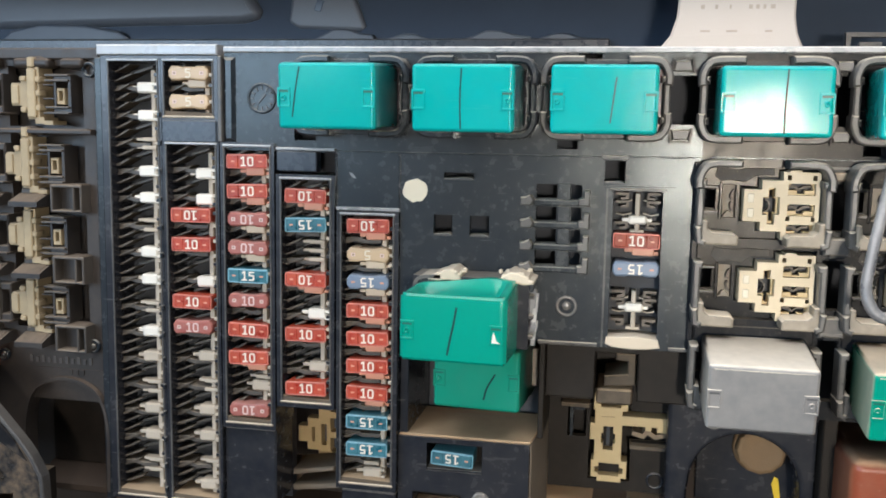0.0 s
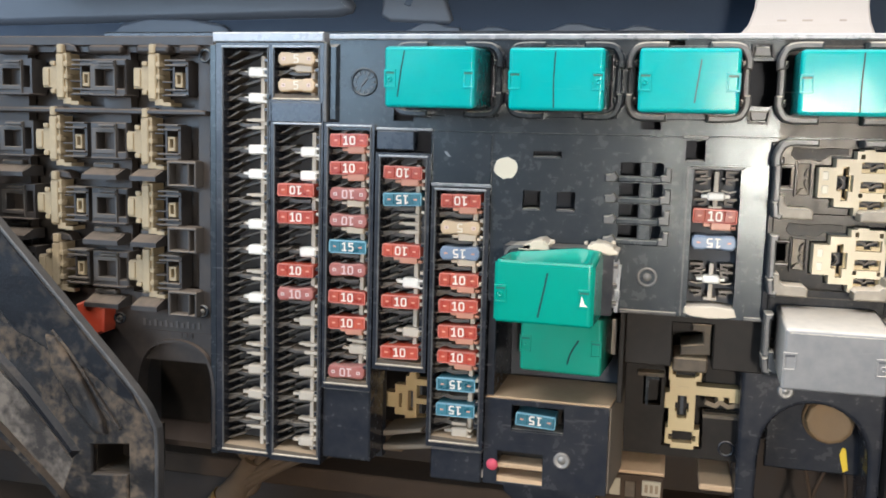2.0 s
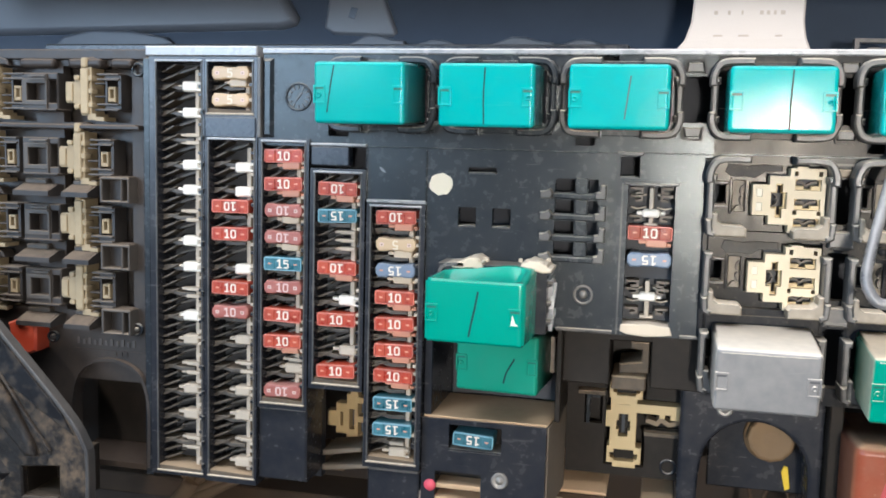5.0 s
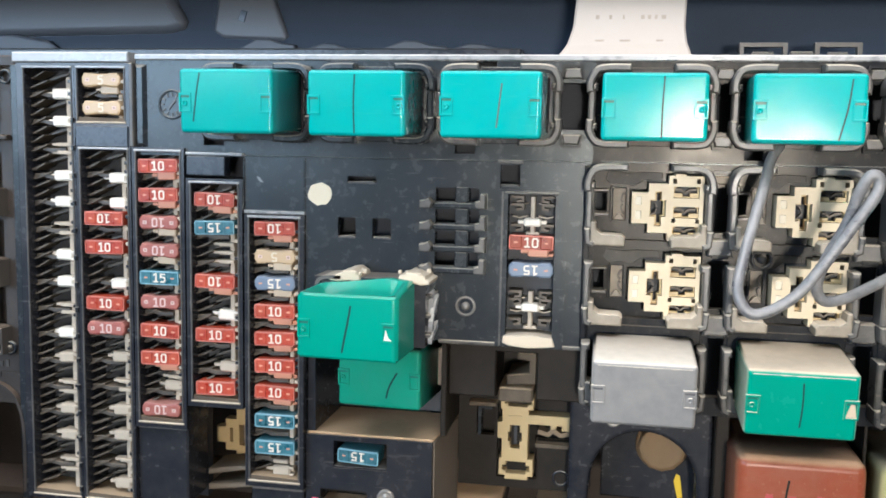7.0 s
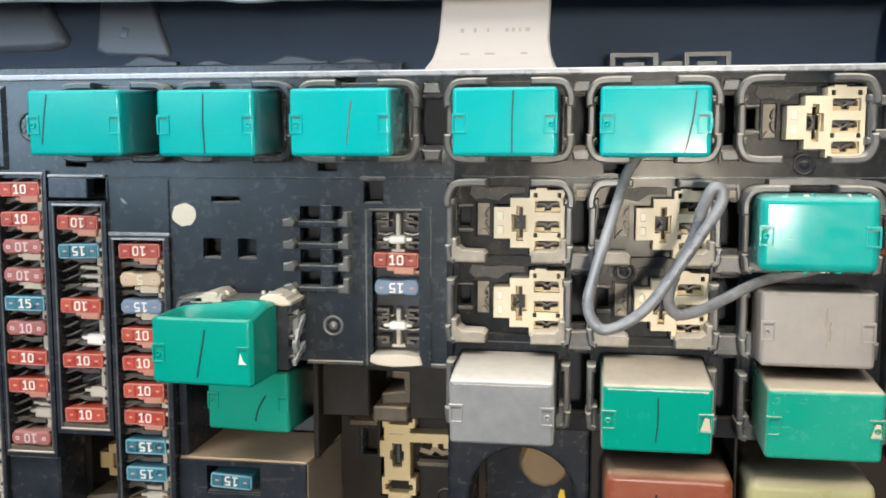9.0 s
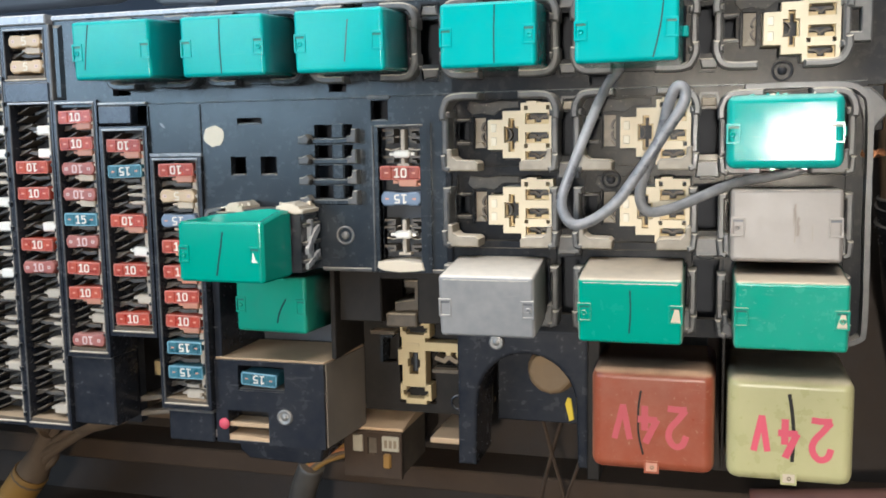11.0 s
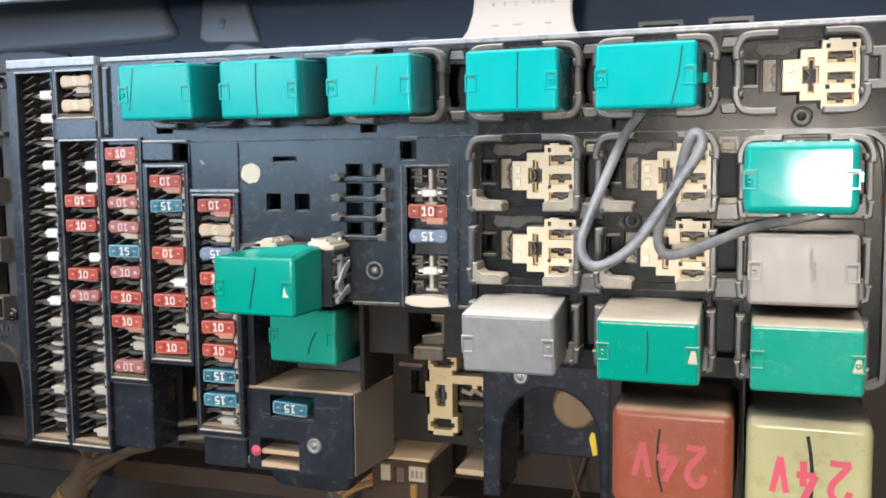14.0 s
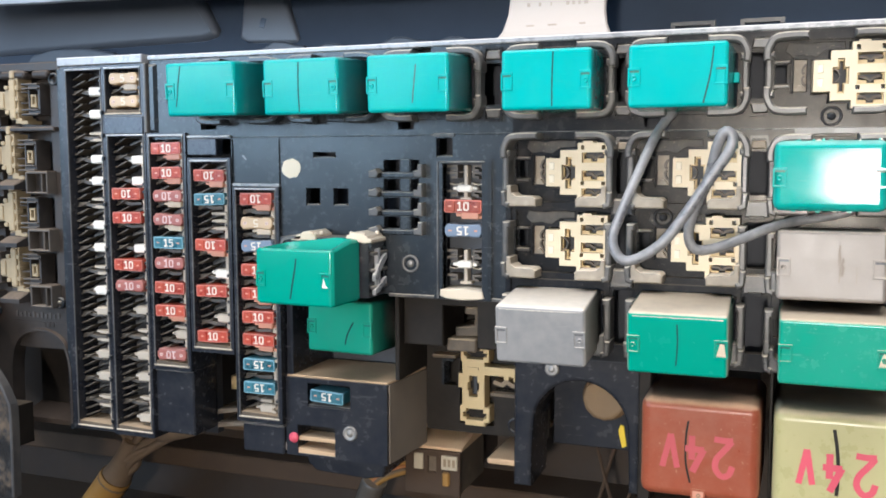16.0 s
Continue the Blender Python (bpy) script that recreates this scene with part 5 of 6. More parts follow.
for x0, x1, q in ((-57, -43, 1), (-27, -12.5, -1)):
    c_ = (x0 + x1) / 2
    outer = [(-7.2, 212.4), (-7.4, 213.6), (-5.2, 214.2), (-4.6, 215.4), (-2.0, 216.0), (-0.6, 217.2), (3.0, 217.4), (4.4, 216.2), (6.2, 215.6), (7.0, 213.4), (6.0, 212.0), (2.0, 212.9), (-3.0, 211.9)]
    pts_ = [(c_ + q * a + 0.25 * rag.uniform(-1, 1), b + 0.3 * rag.uniform(-1, 1)) for a, b in outer]
    hk = part("hook", prism(B(), pts_ if q < 0 else pts_[::-1], -20, -2, 0.7, 2), M_PALEDUST, holder, "hook thick with pale dust")
    part("drop", prism(B(), [(c_ + q * 5.2, 214), (c_ + q * 7.6, 213.6), (c_ + q * 8.0, 208.6), (c_ + q * 6.4, 207.4), (c_ + q * 5.4, 209.4)], -19, -6, 0.5), M_PALEDUST, hk)
    for k in range(7):
        a, b, w_ = c_ + rag.uniform(-8, 8), -21 + 17 * rag.random(), rag.uniform(0.5, 1.2)
        part("crumb", box(B(), a - w_, a + w_, b - w_, b + w_, 215.2, 216.4 + w_ * 0.8, 0.4), M_PALEDUST, hk)
part("loop", band(B(), [(-63.5, 205), (-62.5, 211.6), (-59, 213.6), (-52, 213.8)], 1.5, -20, -2), M_RAIL, holder)
part("loop", band(B(), [(-13.4, 209), (-13.8, 211.6), (-16.5, 213.0), (-19, 213.2)], 1.2, -19, -4), M_PLATE, holder)

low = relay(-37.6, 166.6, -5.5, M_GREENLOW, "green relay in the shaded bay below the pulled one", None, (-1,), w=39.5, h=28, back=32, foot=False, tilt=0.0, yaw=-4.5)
part("pen_mark", band(B(), [(8.6, 3.0), (5.0, -3.5), (3.6, -9.0)], 0.8, -5.65, -5.2), M_PEN, low)
part("side_fin", box(B(), 19.5, 22.5, 24, 30, -9, 9, 0.5), M_GREYWARM, low)
part("base", box(B(), -18, 18, 32, 118, -10, 10, 0.5), M_BLACK, low)
ppart("bay_wall", box(B(), -74.4, -70.5, 3, 60, 136.4, 184.5, 0.4), M_BLACK)
ppart("bay_wall", box(B(), -70.5, -11.5, 50, 54, 136.4, 184.5, 0.4), M_DEEP)

# ---- the two 24 volt relays ----


def stroke_text(parent, strokes, ox, oz, sx, sz, y, width, material):
    for name, lines in strokes:
        bm = B()
        for k, ln in enumerate(lines):
            band(bm, [(ox + x * sx, oz + z * sz) for x, z in ln], width, y - 0.18 - 0.03 * k, y + 0.3, 4)
        part(name, bm, material, parent, "pink hand-painted character")


# characters of "24V", turned upside down as they stand on the cover


def flip(lines):
    return [[(1 - x, 1 - z) for x, z in ln] for ln in lines]


C2 = flip([[(0.02, 0.72), (0.2, 0.95), (0.6, 1.0), (0.92, 0.8), (0.85, 0.55), (0.4, 0.28), (0.06, 0.06)], [(0.0, 0.04), (0.5, 0.05), (1.0, 0.03)]])
C4 = flip([[(0.62, 1.0), (0.32, 0.66), (0.05, 0.36)], [(0.03, 0.37), (1.0, 0.36)], [(0.66, 0.66), (0.66, 0.0)]])
CV = flip([[(0.0, 1.0), (0.45, 0.0)], [(0.45, 0.0), (1.0, 1.0)]])


def big_relay(cx, cz, front, w, h, material, label, mark, mark_w):
    r = thing("power_relay", (cx, 0, cz), label, "relay", "24 volt relays")
    bm = box(B(), -w / 2, w / 2, front, 44, -h / 2, h / 2)
    for v in bm.verts:
        if v.co.y > 0:
            v.co.x *= 1.03
    es = [e for e in bm.edges if all(v.co.y < front + 0.01 for v in e.verts) or abs(e.verts[0].co.y - e.verts[1].co.y) > 5]
    bmesh.ops.bevel(bm, geom=es, offset=4.6, segments=6, profile=0.5, affect="EDGES")
    moulded(part("cover", bm, material, r))
    part("pen_mark", band(B(), mark, mark_w, front - 0.12, front + 0.4), M_PENDARK, r, "black felt pen stroke")
    old = material is M_BROWN
    ink = M_PINKOLD if old else M_PINK
    stroke_text(r, (("numeral", C2),), 6.6 if old else 8.4, -10.4 if old else -11.2, 8.0, 17.2, front, 2.7, ink)
    stroke_text(r, (("numeral", C4),), -6.0 if old else -4.6, -9.8 if old else -11.4, 8.6 if old else 8.0, 16.6, front, 2.9, ink)
    stroke_text(r, (("letter", CV),), -16.0 if old else -14.2, -8.6 if old else -9.2, 6.6 if old else 5.6, 15.4, front, 2.6, ink)
    tab = part("tab", cells(B(), [(-3.2, 3.2, -h / 2 - 0.5, -h / 2 + 5.0)], [(-2.4, 2.4, -h / 2 + 0.4, -h / 2 + 4.2)], front - 0.3, front + 1.5), material, r)
    part("tab_face", box(B(), -2.6, 2.6, front - 0.05, front + 1, -h / 2 + 0.3, -h / 2 + 4.4), M_PINKTAN if old else M_CREAMTAN, tab)
    part("tab_hole", lathe(B(), [(0.9, front + 0.2), (0.9, front - 0.4), (0.5, front - 0.4), (0.45, front), (0, front)], 0.2, -h / 2 + 2.2, 12), M_SLOT, tab)
    part("base", box(B(), -w / 2 + 3, w / 2 - 3, 44, 118, -h / 2 + 4, h / 2 - 4, 0.6), M_BLACK, r, "black relay base")
    return r


big_relay(144.2, 122, BIGY, 52.2, 45.5, M_BROWN, "red-brown power relay with a faded pink 24V and a dusty top", [(-4.8, 13.5), (-5.8, 5), (-5.6, -6), (-3.6, -15)], 0.9)
big_relay(200.5, 121.6, BIGY, 50.0, 45.2, M_OLIVE, "pale olive power relay with a pink hand-painted 24V", [(-0.5, 16), (0.8, 8), (1.6, -2), (1.2, -13)], 1.5)
ppart("bracket_web", box(B(), 112.5, 118.5, 20, 70, 82, 158, 0.6), M_BAY)
ppart("bracket_web", box(B(), 173.2, 174.6, 12, 70, 96, 158, 0.3), M_BAY)

# ---- fuses ----
NUM = {}
FB = {}


def fuse_body(material):
    if material.name not in FB:
        bm = B()
        if material in (M_FADED, M_TANF, M_PALEBLUE):
            half = [(-9.8, -1.4), (-8.4, -3.3), (-4.4, -3.3), (-3.2, -2.9), (3.2, -2.9), (4.4, -3.3), (8.4, -3.3), (9.8, -1.4)]
            prism(bm, half + [(-x, -z) for x, z in half], 0.0, 12, 0.9, 2)
            FB[material.name] = to_mesh(bm, "body", material)
            return FB[material.name]
        pts = [(-9.7, -2.6), (-9.1, -3.2), (9.1, -3.2), (9.7, -2.6), (9.7, 2.6), (9.1, 3.2), (-9.1, 3.2), (-9.7, 2.6)]
        prism(bm, pts, 0.9, 12, 0)
        box(bm, -9.3, -4.0, 0.0, 1.4, -2.9, 2.9, 0.5)
        box(bm, 4.0, 9.3, 0.0, 1.4, -2.9, 2.9, 0.5)
        box(bm, -4.3, 4.3, 0.35, 1.4, -3.0, 3.0, 0.3)
        FB[material.name] = to_mesh(bm, "body", material)
    return FB[material.name]


DOT = to_mesh(prism(B(), [(-0.9, -0.3), (0.6, -0.45), (0.9, 0.0), (0.6, 0.45), (-0.9, 0.3)], -0.12, 0.3), "test_point", M_PINKTAN)
DOTP = to_mesh(cells(B(), [(-0.9, 0.9, -0.8, 0.8)], [(-0.45, 0.45, -0.4, 0.4)], -0.15, 0.3), "test_point", M_MUTED)
HOLE = to_mesh(box(B(), -0.7, 0.7, -0.06, 0.3, -0.6, 0.6), "sight_hole", M_SLOT)
LEG = {}
KINDS = {"d": (M_REDDK, "10", "dark red 10 amp blade fuse in the small fuse box", M_WHITE), "r": (M_REDF, "10", "red 10 amp blade fuse pushed into a fuse column", M_WHITE), "f": (M_FADED, "10", "faded pink-red 10 amp blade fuse in a fuse column", M_MUTED),
         "b": (M_BLUEF, "15", "blue 15 amp blade fuse with white figures", M_WHITE), "p": (M_PALEBLUE, "15", "pale blue 15 amp blade fuse with white figures", M_WHITE), "t": (M_TANF, "5", "tan 5 amp blade fuse", M_IVORY)}


def fuse(x, z, kind, upside=False, y=-2.6, tail=True, lean=0.0):
    material, text, label, ink = KINDS[kind]
    f = thing("blade_fuse", (x, y, z), label, "fuse", "blade fuses", turn=(0, lean, 0))
    part("body", fuse_body(material), material, f)
    if material in (M_REDF, M_REDDK, M_BLUEF):
        key_ = "ridge_" + kind
        if key_ not in LEG:
            bm = box(B(), -9.4, 9.4, -0.18, 1.2, 2.55, 3.25, 0.15)
            box(bm, -9.3, 9.3, -0.12, 1.2, -3.22, -2.8, 0.12)
            box(bm, -9.75, -9.2, -0.1, 1.2, -2.8, 2.6, 0.12)
            box(bm, 9.2, 9.75, -0.1, 1.2, -2.8, 2.6, 0.12)
            LEG[key_] = to_mesh(bm, "ridge", M_RIDGEB if kind == "b" else M_RIDGER)
        part("ridge", LEG[key_], M_RIDGER, f, "pale raised edge")
    if (text, ink.name) not in NUM:
        NUM[text, ink.name] = block_number(text, ink)
    part("number", NUM[text, ink.name], ink, f, at=(0, 0.2 if material in (M_REDF, M_REDDK, M_BLUEF) else -0.05, 0), turn=(0, 180 if upside else 0, 0))
    for s in (-1, 1):
        part("test_point", DOT if ink is M_WHITE else DOTP, ink, f, at=(s * 6.7, 0, 0), turn=(0, 90 - 90 * s, 0))
        if ink is not M_WHITE:
            part("sight_hole", HOLE, M_SLOT, f, at=(s * 6.7, 0, 0))
    if tail:
        if "skirt" not in LEG:
            bm = box(B(), -1.5, 7.6, 2.4, 11, -6.4, -2.4, 0.5)
            box(bm, -4.8, -1.4, 4, 11, -5.2, -3.6, 0.3)
            box(bm, 7.4, 9.6, 4, 11, -6.2, -4.6, 0.3)
            LEG["skirt"] = to_mesh(bm, "spacer", M_PINKTAN)
            LEG["plain"] = LEG["skirt"].copy()
            LEG["plain"].materials[0] = M_CREAMTAN
        part("spacer", LEG["skirt" if kind in "rd" else "plain"], M_PINKTAN, f, "tan plastic spacer")
    blade = B()
    for s in (-5.5, 5.5):
        box(blade, s - 2, s + 2, 12, 14.2, -0.4, 0.4)
    part("blade", blade, M_METAL, f)
    return f


for z in (298.8, 285.9):
    fuse(-174.0, z, "t", y=-1.6, tail=z > 290)
for z, k, u in ((234.1, "r", True), (220.5, "r", False), (193.5, "r", False), (181.4, "f", False)):
    fuse(-173.4, z, k, u, tail=False, lean=rng.uniform(-1.5, 1.5))
for z, k, u in ((259.5, "r", 0), (246, "r", 0), (233.1, "f", 1), (219.9, "f", 1), (207, "b", 0), (195.4, "f", 0), (181.6, "r", 0), (168.6, "r", 0), (143.4, "f", 1)):
    fuse(-145.6, z, k, bool(u), lean=rng.uniform(-1.5, 1.5), tail=z > 150 and z not in (195.4, 181.6, 207))
for z, k, u in ((244.6, "r", 1), (231.7, "b", 1), (206.5, "r", 1), (181.2, "r", 0), (155.8, "r", 0)):
    fuse(-117.8, z, k, bool(u), lean=rng.uniform(-1.5, 1.5), tail=z > 240 or z == 206.5)
for z, k, u in ((232.2, "r", 1), (219.2, "t", 1), (206.8, "p", 1), (193.8, "r", 0), (181, "r", 0), (168.2, "r", 0), (155.6, "r", 0), (142, "b", 1), (129.2, "b", 1)):
    fuse(-88.6, z, k, bool(u), lean=rng.uniform(-1.5, 1.5), tail=z > 145)
fuse(28.4, 230, "d", False, y=-1.4, lean=0.8)
fuse(28.6, 218, "p", True, y=-1.6, tail=False)

# ---- black control box with one fuse ----
cb = thing("control_box", (0, 0, 0), "black plastic control box with a dusty brown top", "control box")
bm = cells(B(), [(-74.5, -14.4, 92.8, 136)], [(-61.2, -35.6, 120.6, 133.6), (-67.6, -45, 94.2, 110)], 1.6, 44, 0.9)
for v in bm.verts:
    if v.co.x > -18:
        v.co.x += (v.co.y - 1.6) * 0.10
part("body", bm, M_BLACK, cb)
part("inner_back", box(B(), -72, -18, 16, 20, 94, 134.5), M_BAY, cb)
bm = box(B(), -74.2, -14.0, 2.4, 46, 136.0, 137.2, 0.4)
for v in bm.verts:
    if v.co.x > -18:
        v.co.x += (v.co.y - 2.4) * 0.10
part("lid", bm, M_TANDUST, cb, "lid caked with brown dust")
bm = box(B(), -14.3, -13.5, 3, 45, 93.5, 136, 0.2)
for v in bm.verts:
    v.co.x += (v.co.y - 1.6) * 0.10
part("side", bm, M_SIDEDUST, cb, "dusty side wall")
part("shelf", box(B(), -67.6, -45, 3, 15, 101, 103.4, 0.3), M_TANDUST, cb, "pale dusty shelf")
part("shelf", prism(B(), [(-67.6, 94.2), (-45, 94.2), (-45, 96), (-67.6, 97)], 2.4, 15), M_TANDUST, cb)
part("shelf", box(B(), -61.2, -35.6, 2.2, 16, 120.6, 121.6, 0.2), M_BLACK, cb)
part("screw", lathe(B(), [(4.1, 2.2), (4.1, 0.9), (3.2, 0.4), (2.4, 1.4), (1.6, 1.0), (1.0, 0.4), (0, 0.2)], -35.8, 108.2, 20), M_METAL, cb, soft=True)
part("paint_dab", lathe(B(), [(0, 0.4), (2.4, 0.6), (3.0, 1.6)], -70.0, 102.6, 14), M_PINK, cb, "pink paint dab", soft=True)
part("foot", prism(B(), [(-66, 92.8), (-18, 92.8), (-20, 84), (-30, 82), (-60, 83), (-65, 87)], 8, 40, 0.8), M_BLACK, cb)
part("stay", box(B(), -60, -30, 44, 118, 100, 128, 0.5), M_BLACK, cb)
fuse(-49.2, 126.8, "b", True, y=0.6, tail=False, lean=3.0)
ppart("link_tab", box(B(), -77, -70, 2, 8, 94.8, 99, 0.4), M_STRAP)

# ---- bolt bracket ----
br = thing("mounting_bracket", (0, 0, 0), "blue-black moulded bracket arching over a bolt", "bracket")
arc = [(81.5 + 24.5 * math.cos(a), 115 + 25 * math.sin(a)) for a in [math.pi * i / 18 for i in range(19)]]
bm = prism(B(), [(46.5, 81.5), (46.5, 157.5), (112.4, 157.5), (112.4, 84), (107, 84)] + arc + [(56.5, 112), (55.8, 81.5)], 28, 62, 2.0, 3)
part("arch", bm, M_BLACK, br)
part("back_plate", cells(B(), [(62, 108, 99, 143)], [], 52, 58, 0.6), M_BLACK, br)
part("stay", box(B(), 70, 100, 58, 118, 110, 140), M_DEEP, br)
part("paint_mark", prism(B(), [(97.4, 109.4), (98.6, 113.0), (100.4, 112.4), (102.0, 101.6), (99.6, 100.4)], 51.2, 52.4, 0.2), M_YELLOW, br, "yellow paint mark")
part("rivet", lathe(B(), [(3.8, 29.0), (3.8, 27.2), (2.9, 26.6), (2.2, 27.2), (1.4, 26.6), (0, 26.2)], 67, 145.5, 20), M_METAL, br, soft=True)
bolt = thing("bolt", (91, 52, 127.5), "dust-caked bolt head with worn corners on its washer", "bolt")
part("washer", lathe(B(), [(12.6, 0), (12.6, -2.0), (11.8, -2.8), (8, -2.8)], 0, 0, 28), M_RUST, bolt, soft=True)
part("head", lathe(B(), [(11.6, -2), (11.6, -6.5), (10.8, -7.8), (9.4, -8.2), (4, -7.8), (0, -7.9)], 0, 0, 12), M_RUST, bolt)

# ---- grey cable ----
cab = [(129, -3, 274), (125, -8, 268), (122, -18, 260), (117, -28, 245), (112, -38, 229), (110, -44, 219), (114, -46, 211.5), (121, -46, 212), (131, -46, 219), (140, -46, 231), (149, -46, 245), (156, -45, 256), (157, -45, 262), (154, -45, 263.4),
       (151, -43, 257), (148, -40, 245), (142, -37, 231), (140, -35, 221), (143, -34, 215.4), (151, -31, 216), (162, -24, 220), (172, -17, 224), (182, -9, 226.4), (192, -4.5, 228), (200, -3.4, 229.8), (208, -3, 233)]
solid_thing("cable", tube(B(), cab, 2.15, 12, 6), M_WIRE, "grey sheathed cable looped over the empty sockets", "cable")

# ---- lever arm and what lies below ----
arm = thing("lever_arm", (-4, 0, 0), "dirty black pressed-steel lever arm with a square slot", "lever")
bm = prism(B(), [(-400, 295), (-342, 236), (-314.4, 207.6), (-278.7, 171), (-242.1, 132.4), (-231.6, 117), (-229.8, 108), (-230.4, 60), (-240, 48), (-246, 52), (-245.8, 104.4), (-266.6, 102), (-266.8, 87.1), (-246.4, 88.6), (-246.6, 52), (-262, 50), (-283.7, 75.4), (-317, 105.3), (-342, 126), (-400, 176)], -33, -29, 0.9)
part("web", bm, M_ARM, arm)
part("rim", band(B(), [(-400, 296), (-342, 237), (-314.4, 208.6), (-278.7, 172), (-242.1, 133.4), (-231.6, 118), (-229.2, 107), (-229.8, 60)], 2.0, -34.8, -29, 4, 0.5), M_RIMWORN, arm, "worn glossy rim")
part("rib", prism(B(), [(-291, 158), (-285, 157), (-271, 137), (-259, 116), (-257, 109), (-263, 109), (-276, 122), (-288, 142)], -37, -31, 2.4, 3), M_ARM, arm, "pressed rib with pale dust")
part("groove_edge", band(B(), [(-288, 160), (-276, 147), (-262, 127), (-250, 112)], 1.6, -34.6, -31, 4, 0.5), M_ARM, arm)
part("flange", prism(B(), [(-400, 293), (-342, 234), (-314, 205.6), (-279, 169), (-243, 131), (-237, 121), (-252, 130), (-270, 142), (-290, 150), (-310, 158), (-330, 180), (-400, 244)], -33.7, -31, 0.5), M_RIM, arm, "glossy blue-black edge")
part("dent", band(B(), [(-360, 172), (-330, 150), (-310, 133), (-290, 112), (-276, 96)], 7.0, -35.4, -31, 4, 2.4), M_RIM, arm)
# dark box added behind the slot to hold its shade
part("slot_sleeve", cells(B(), [(-270, -242.4, 83.5, 108)], [(-266.4, -246.2, 87.6, 103.6)], -28.8, -6), M_BAY, arm)
part("slot_back", box(B(), -270, -242.4, -6, -4, 83.5, 108), M_BAY, arm)
part("mud_face", prism(B(), [(-400, 206), (-360, 166), (-330, 144), (-310, 127), (-290, 106), (-278, 92), (-284, 76), (-317, 106), (-342, 127), (-400, 178)], -33.4, -31, 0.3), M_MUD, arm, "dried pale mud")
part("lower_rim", band(B(), [(-400, 174), (-342, 124), (-317, 104), (-283.7, 74.4), (-262, 49), (-240, 46)], 2.6, -38, -28, 4), M_ARM, arm)
part("stay", box(B(), -342, -325, -30, 118, 150, 190, 0.8), M_ARM, arm)
solid_thing("plastic_tag", prism(B(), [(-296, 169), (-291, 171), (-279, 168), (-279.4, 155), (-284, 153), (-294, 160)], -9, 2, 1.0), M_RED, "orange-red plastic tag on the black housing", "tag")

hn = thing("wiring_harness", (0, 0, 0), "dusty wiring loom gathered into a yellow sleeve", "wiring")
part("sleeve", tube(B(), [(-243, 63, 40), (-250, 63, 31), (-266, 64, 12), (-286, 66, -12)], 11.0, 14, 4), M_TAPE, hn, "yellow plastic sleeve")
part("taped_neck", tube(B(), [(-226, 60, 68), (-233, 62, 55), (-240, 63, 44), (-246, 63, 36)], (5.5, 11.4), 14, 4), M_LOOM, hn, "dusty taped neck of the loom")
for i in range(7):
    a = 2 * math.pi * i / 7
    top = [(-236, 40, 92), (-232, 36, 94), (-222, 44, 94), (-205, 50, 90), (-190, 52, 84), (-176, 50, 82), (-160, 52, 90)][i]
    mid_ = (top[0] * 0.5 - 115, 58, (top[2] + 52) / 2 + 2)
    part("wire", tube(B(), [top, mid_, (-230 + 6 * math.cos(a), 62 + 4 * math.sin(a), 54), (-238 + 5 * math.cos(a), 62, 44)], 2.9, 8, 5), M_LOOM, hn)
part("branch", tube(B(), [(-198, 54, 78), (-178, 54, 83), (-158, 54, 91), (-140, 56, 95)], 7.0, 12, 4), M_LOOM, hn, "dusty taped branch")
part("branch", box(B(), -152, -128, 48, 64, 86, 100, 3.0), M_LOOM, hn, "dusty branch block")
lower = thing("cable_connector", (0, 0, 0), "dusty dark cable connector with an ivory tag", "connector")
part("shell", box(B(), -19.4, 12, 41, 84, 66, 92, 1.2), M_BROWNDUST, lower)
bm = prism(B(), [(-20.0, 91.6), (13.0, 91.6), (13.0, 93.0), (11.0, 93.4), (-18, 93.4)], 40.4, 85, 0.4)
for v in bm.verts:
    v.co.z += max(0, v.co.y - 41) * 0.16 if v.co.z > 92.5 else 0
part("lid", bm, M_TANDUST, lower, "lid under pale brown dust")
part("face", cells(B(), [(-20.0, 12.6, 66, 91.4)], [(-6.5, -1.5, 79, 88)], 38.8, 41.6, 0.5), M_DIRT, lower)
part("tag", box(B(), 2.0, 11.4, 37.6, 39.2, 81.5, 89.5, 0.3), M_TAG, lower, "dirty ivory tag")
for k in range(3):
    part("print_bar", box(B(), 3.4 + 2.6 * k, 5.0 + 2.6 * k, 37.4, 37.8, 83.4, 87.6), M_SLOT, lower)
part("tag", box(B(), -14.5, -9.0, 37.8, 39.2, 80.4, 89.4, 0.3), M_TAG, lower)
part("peg", box(B(), 2.6, 6.8, 37.0, 40, 72, 80, 0.8), M_TAPE, lower, "yellow peg")
part("stay", box(B(), -15, 10, 84, 118, 72, 90, 0.5), M_BACK, lower)
lm = thing("wire_bundle", (0, 0, 0), "brown and yellow wires entering a dark corrugated sleeve", "wiring")
for i, m_ in enumerate((M_TAPE, M_LOOM, M_COPPER, M_TAPE, M_LOOM)):
    part("wire", tube(B(), [(-20 + i * 0.6, 44, 76 + 2 * i), (-34, 46, 70 + 2 * i), (-46 - i, 50, 60 + i), (-50, 54, 48)], 1.5, 8, 5), m_, lm)
part("corrugated_sleeve", tube(B(), [(-44, 50, 66), (-52, 54, 48), (-58, 58, 26), (-62, 62, 0), (-64, 64, -8)], 7.5, 14, 5), M_BROWNSHADE, lm)
solid_thing("dust_tray", box(B(), 30, 46.3, 34, 118, 89.4, 92.6, 0.6), M_TANDUST, "pale dusty tray below the recessed bay", "tray")
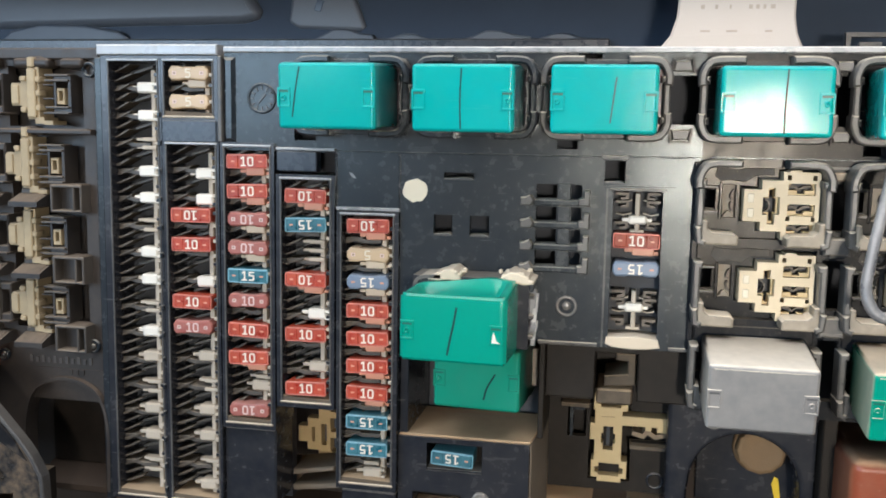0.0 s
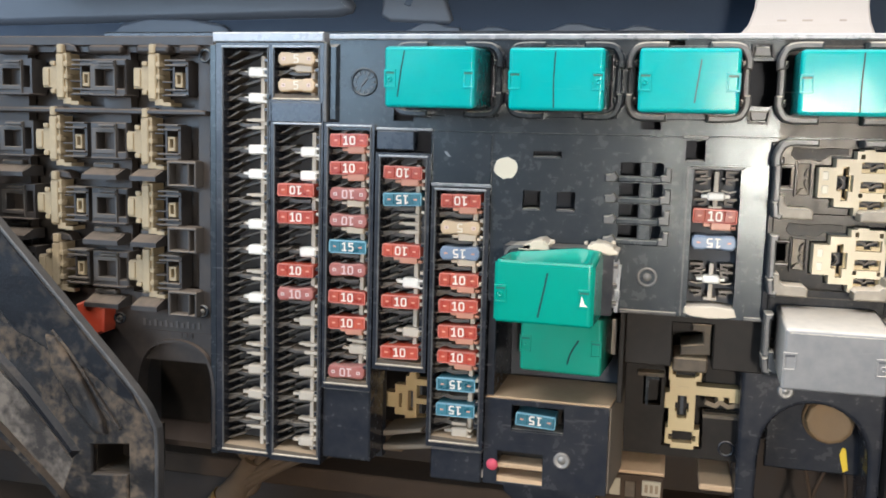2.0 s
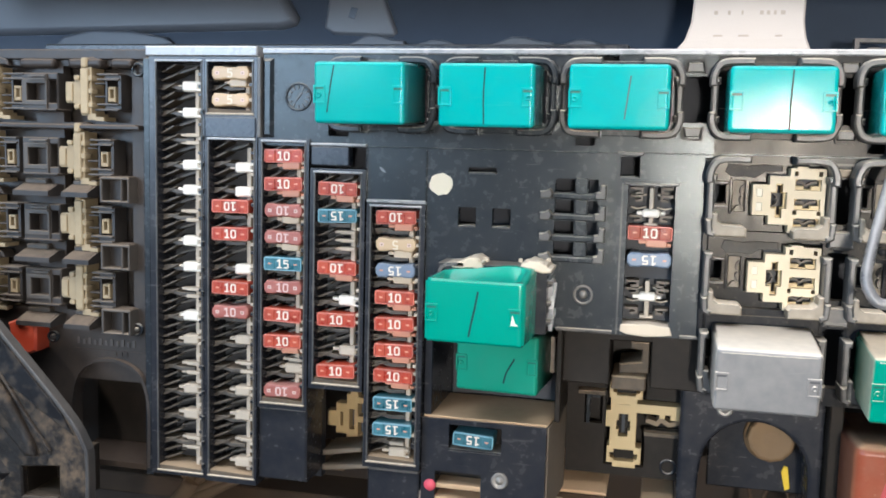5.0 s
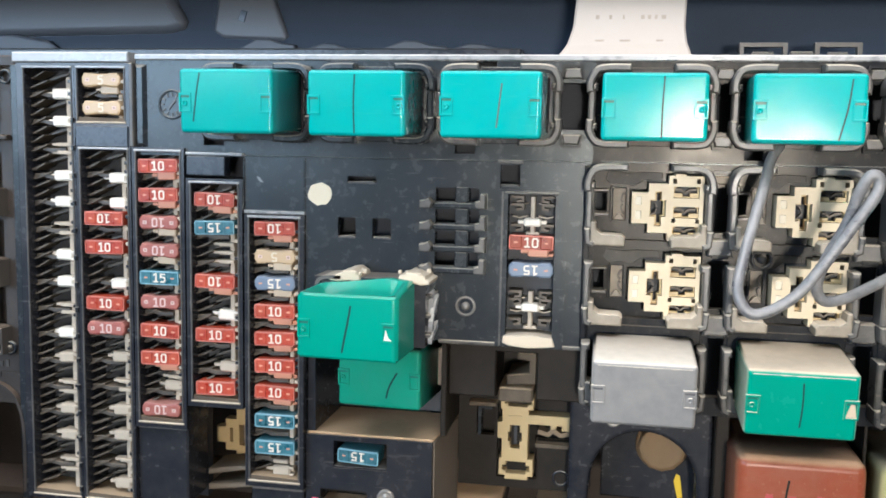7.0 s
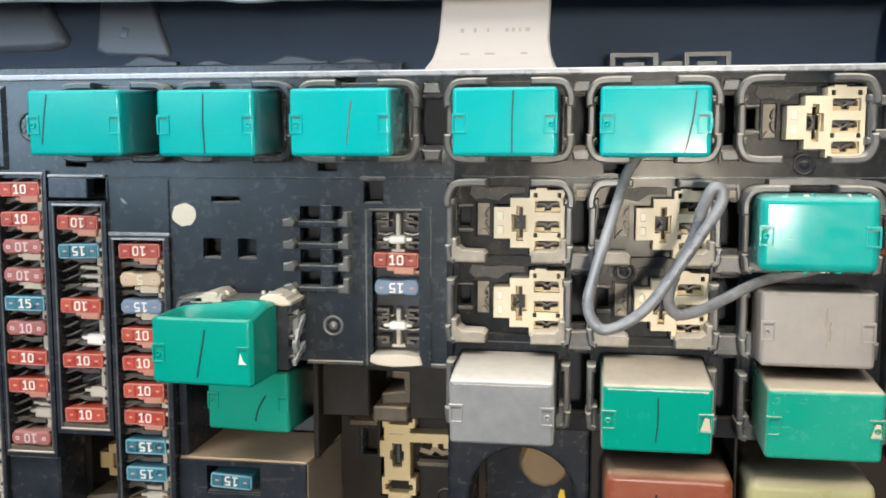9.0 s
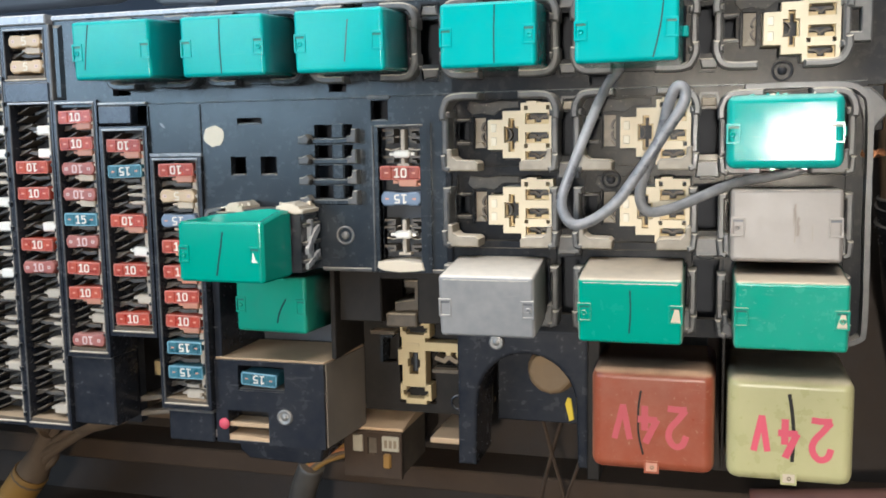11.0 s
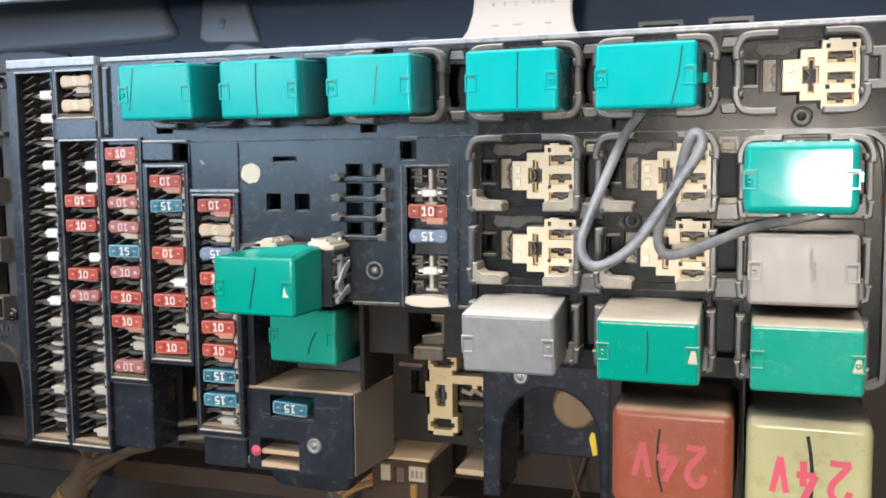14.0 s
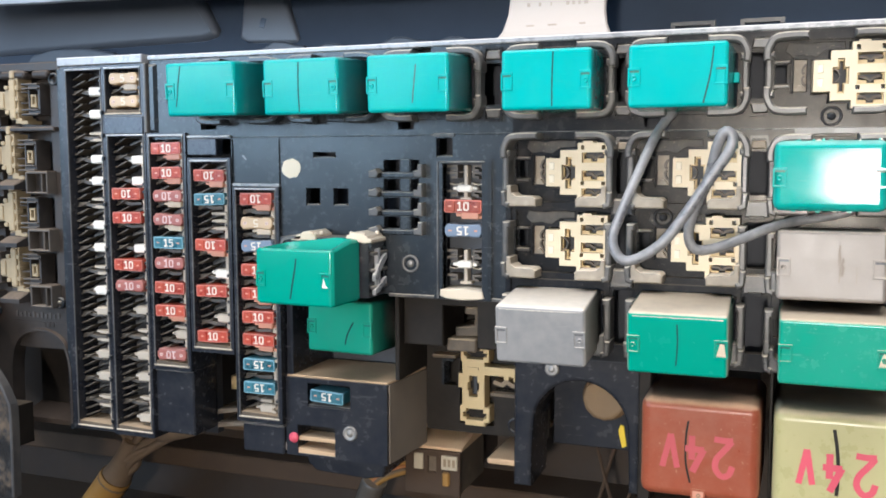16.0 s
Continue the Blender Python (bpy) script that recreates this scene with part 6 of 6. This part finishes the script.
for x0, x1, z in ((-133, -112, 107), (-133, -105, 99)):
    ppart("inner_tray", prism(B(), [(x0, z - 3), (x1, z + 1), (x1, z + 3), (x0, z + 0)], 22, 44, 0.6), M_SIDEDUST)
tanc = ppart("terminal_block", cells(B(), [(-139, -133, 113, 121.5), (-134, -127, 109, 126), (-128, -121.5, 104, 131.5), (-122, -113, 126.5, 130), (-122, -113, 116, 119.5), (-122, -113, 105.5, 109), (-126, -122, 131, 134)], [(-131.6, -130, 113.5, 121), (-126.4, -123.6, 112, 123)], 46, 52, 0.4), M_TEE, "cream plastic terminal block in shade")
part("block_stay", box(B(), -128, -120, 52, 118, 108, 126), M_DEEP, tanc)
for pts, r, m_ in (([(82, 62, 104), (88, 66, 78), (96, 70, 40), (90, 74, 6)], 1.0, M_DIRT), ([(96, 62, 104), (88, 68, 78), (80, 72, 40), (84, 76, 6)], 1.1, M_DIRT), ([(100, 60, 106), (104, 64, 80), (94, 70, 44), (100, 74, 6)], 0.9, M_DIRT)):
    solid_thing("hanging_wire", tube(B(), pts, r, 8, 5), m_, "thin dark wire hanging below the bracket", "wire", "hanging wires")
solid_thing("red_hose", tube(B(), [(190, 80, 58), (240, 76, 64), (330, 80, 70), (420, 84, 64), (520, 110, 60)], 4.0, 10, 6), M_HOSE, "dull red hose low at the bulkhead", "hose")
cw = thing("copper_wire", (0, 0, 0), "frayed copper wire end beside the panel edge", "wire")
for i in range(3):
    part("strand", tube(B(), [(225, 1, 236.5 + 0.5 * i), (229, -3 + i, 235 + 1.5 * i), (232 + i, 0, 238 - i), (235, 12, 236 + i), (238, 60, 234), (240, 118, 234)], 0.6, 6, 5), M_COPPER, cw)
hose = thing("air_hose", (0, 0, 0), "dust-brown hose with a glossy black rubber sleeve beside the panel", "hose")
HOSE = [(272, 84, 340), (266, 78, 295), (264, 74, 255), (265, 72, 225), (267, 74, 205)]
part("core", tube(B(), HOSE, 20.5, 22, 6), M_LOOM, hose)
part("crease", tube(B(), [(261, 53.4, 262), (263.5, 52.6, 246), (262.5, 52.4, 232), (265, 53.2, 218)], 0.8, 8, 5), M_HOSE, hose, "dull red crease")
part("sleeve", tube(B(), [(266, 72, 216), (268, 74, 195), (272, 80, 168), (280, 94, 130)], 22.5, 24, 6), M_BLACK, hose, "glossy black rubber sleeve")
for z in (214, 206):
    part("sleeve_band", tube(B(), [(266.2, 72.2, z), (266.6, 72.6, z - 2.2), (267, 73, z - 4.4)], 23.6, 24, 2), M_BLACK, hose)
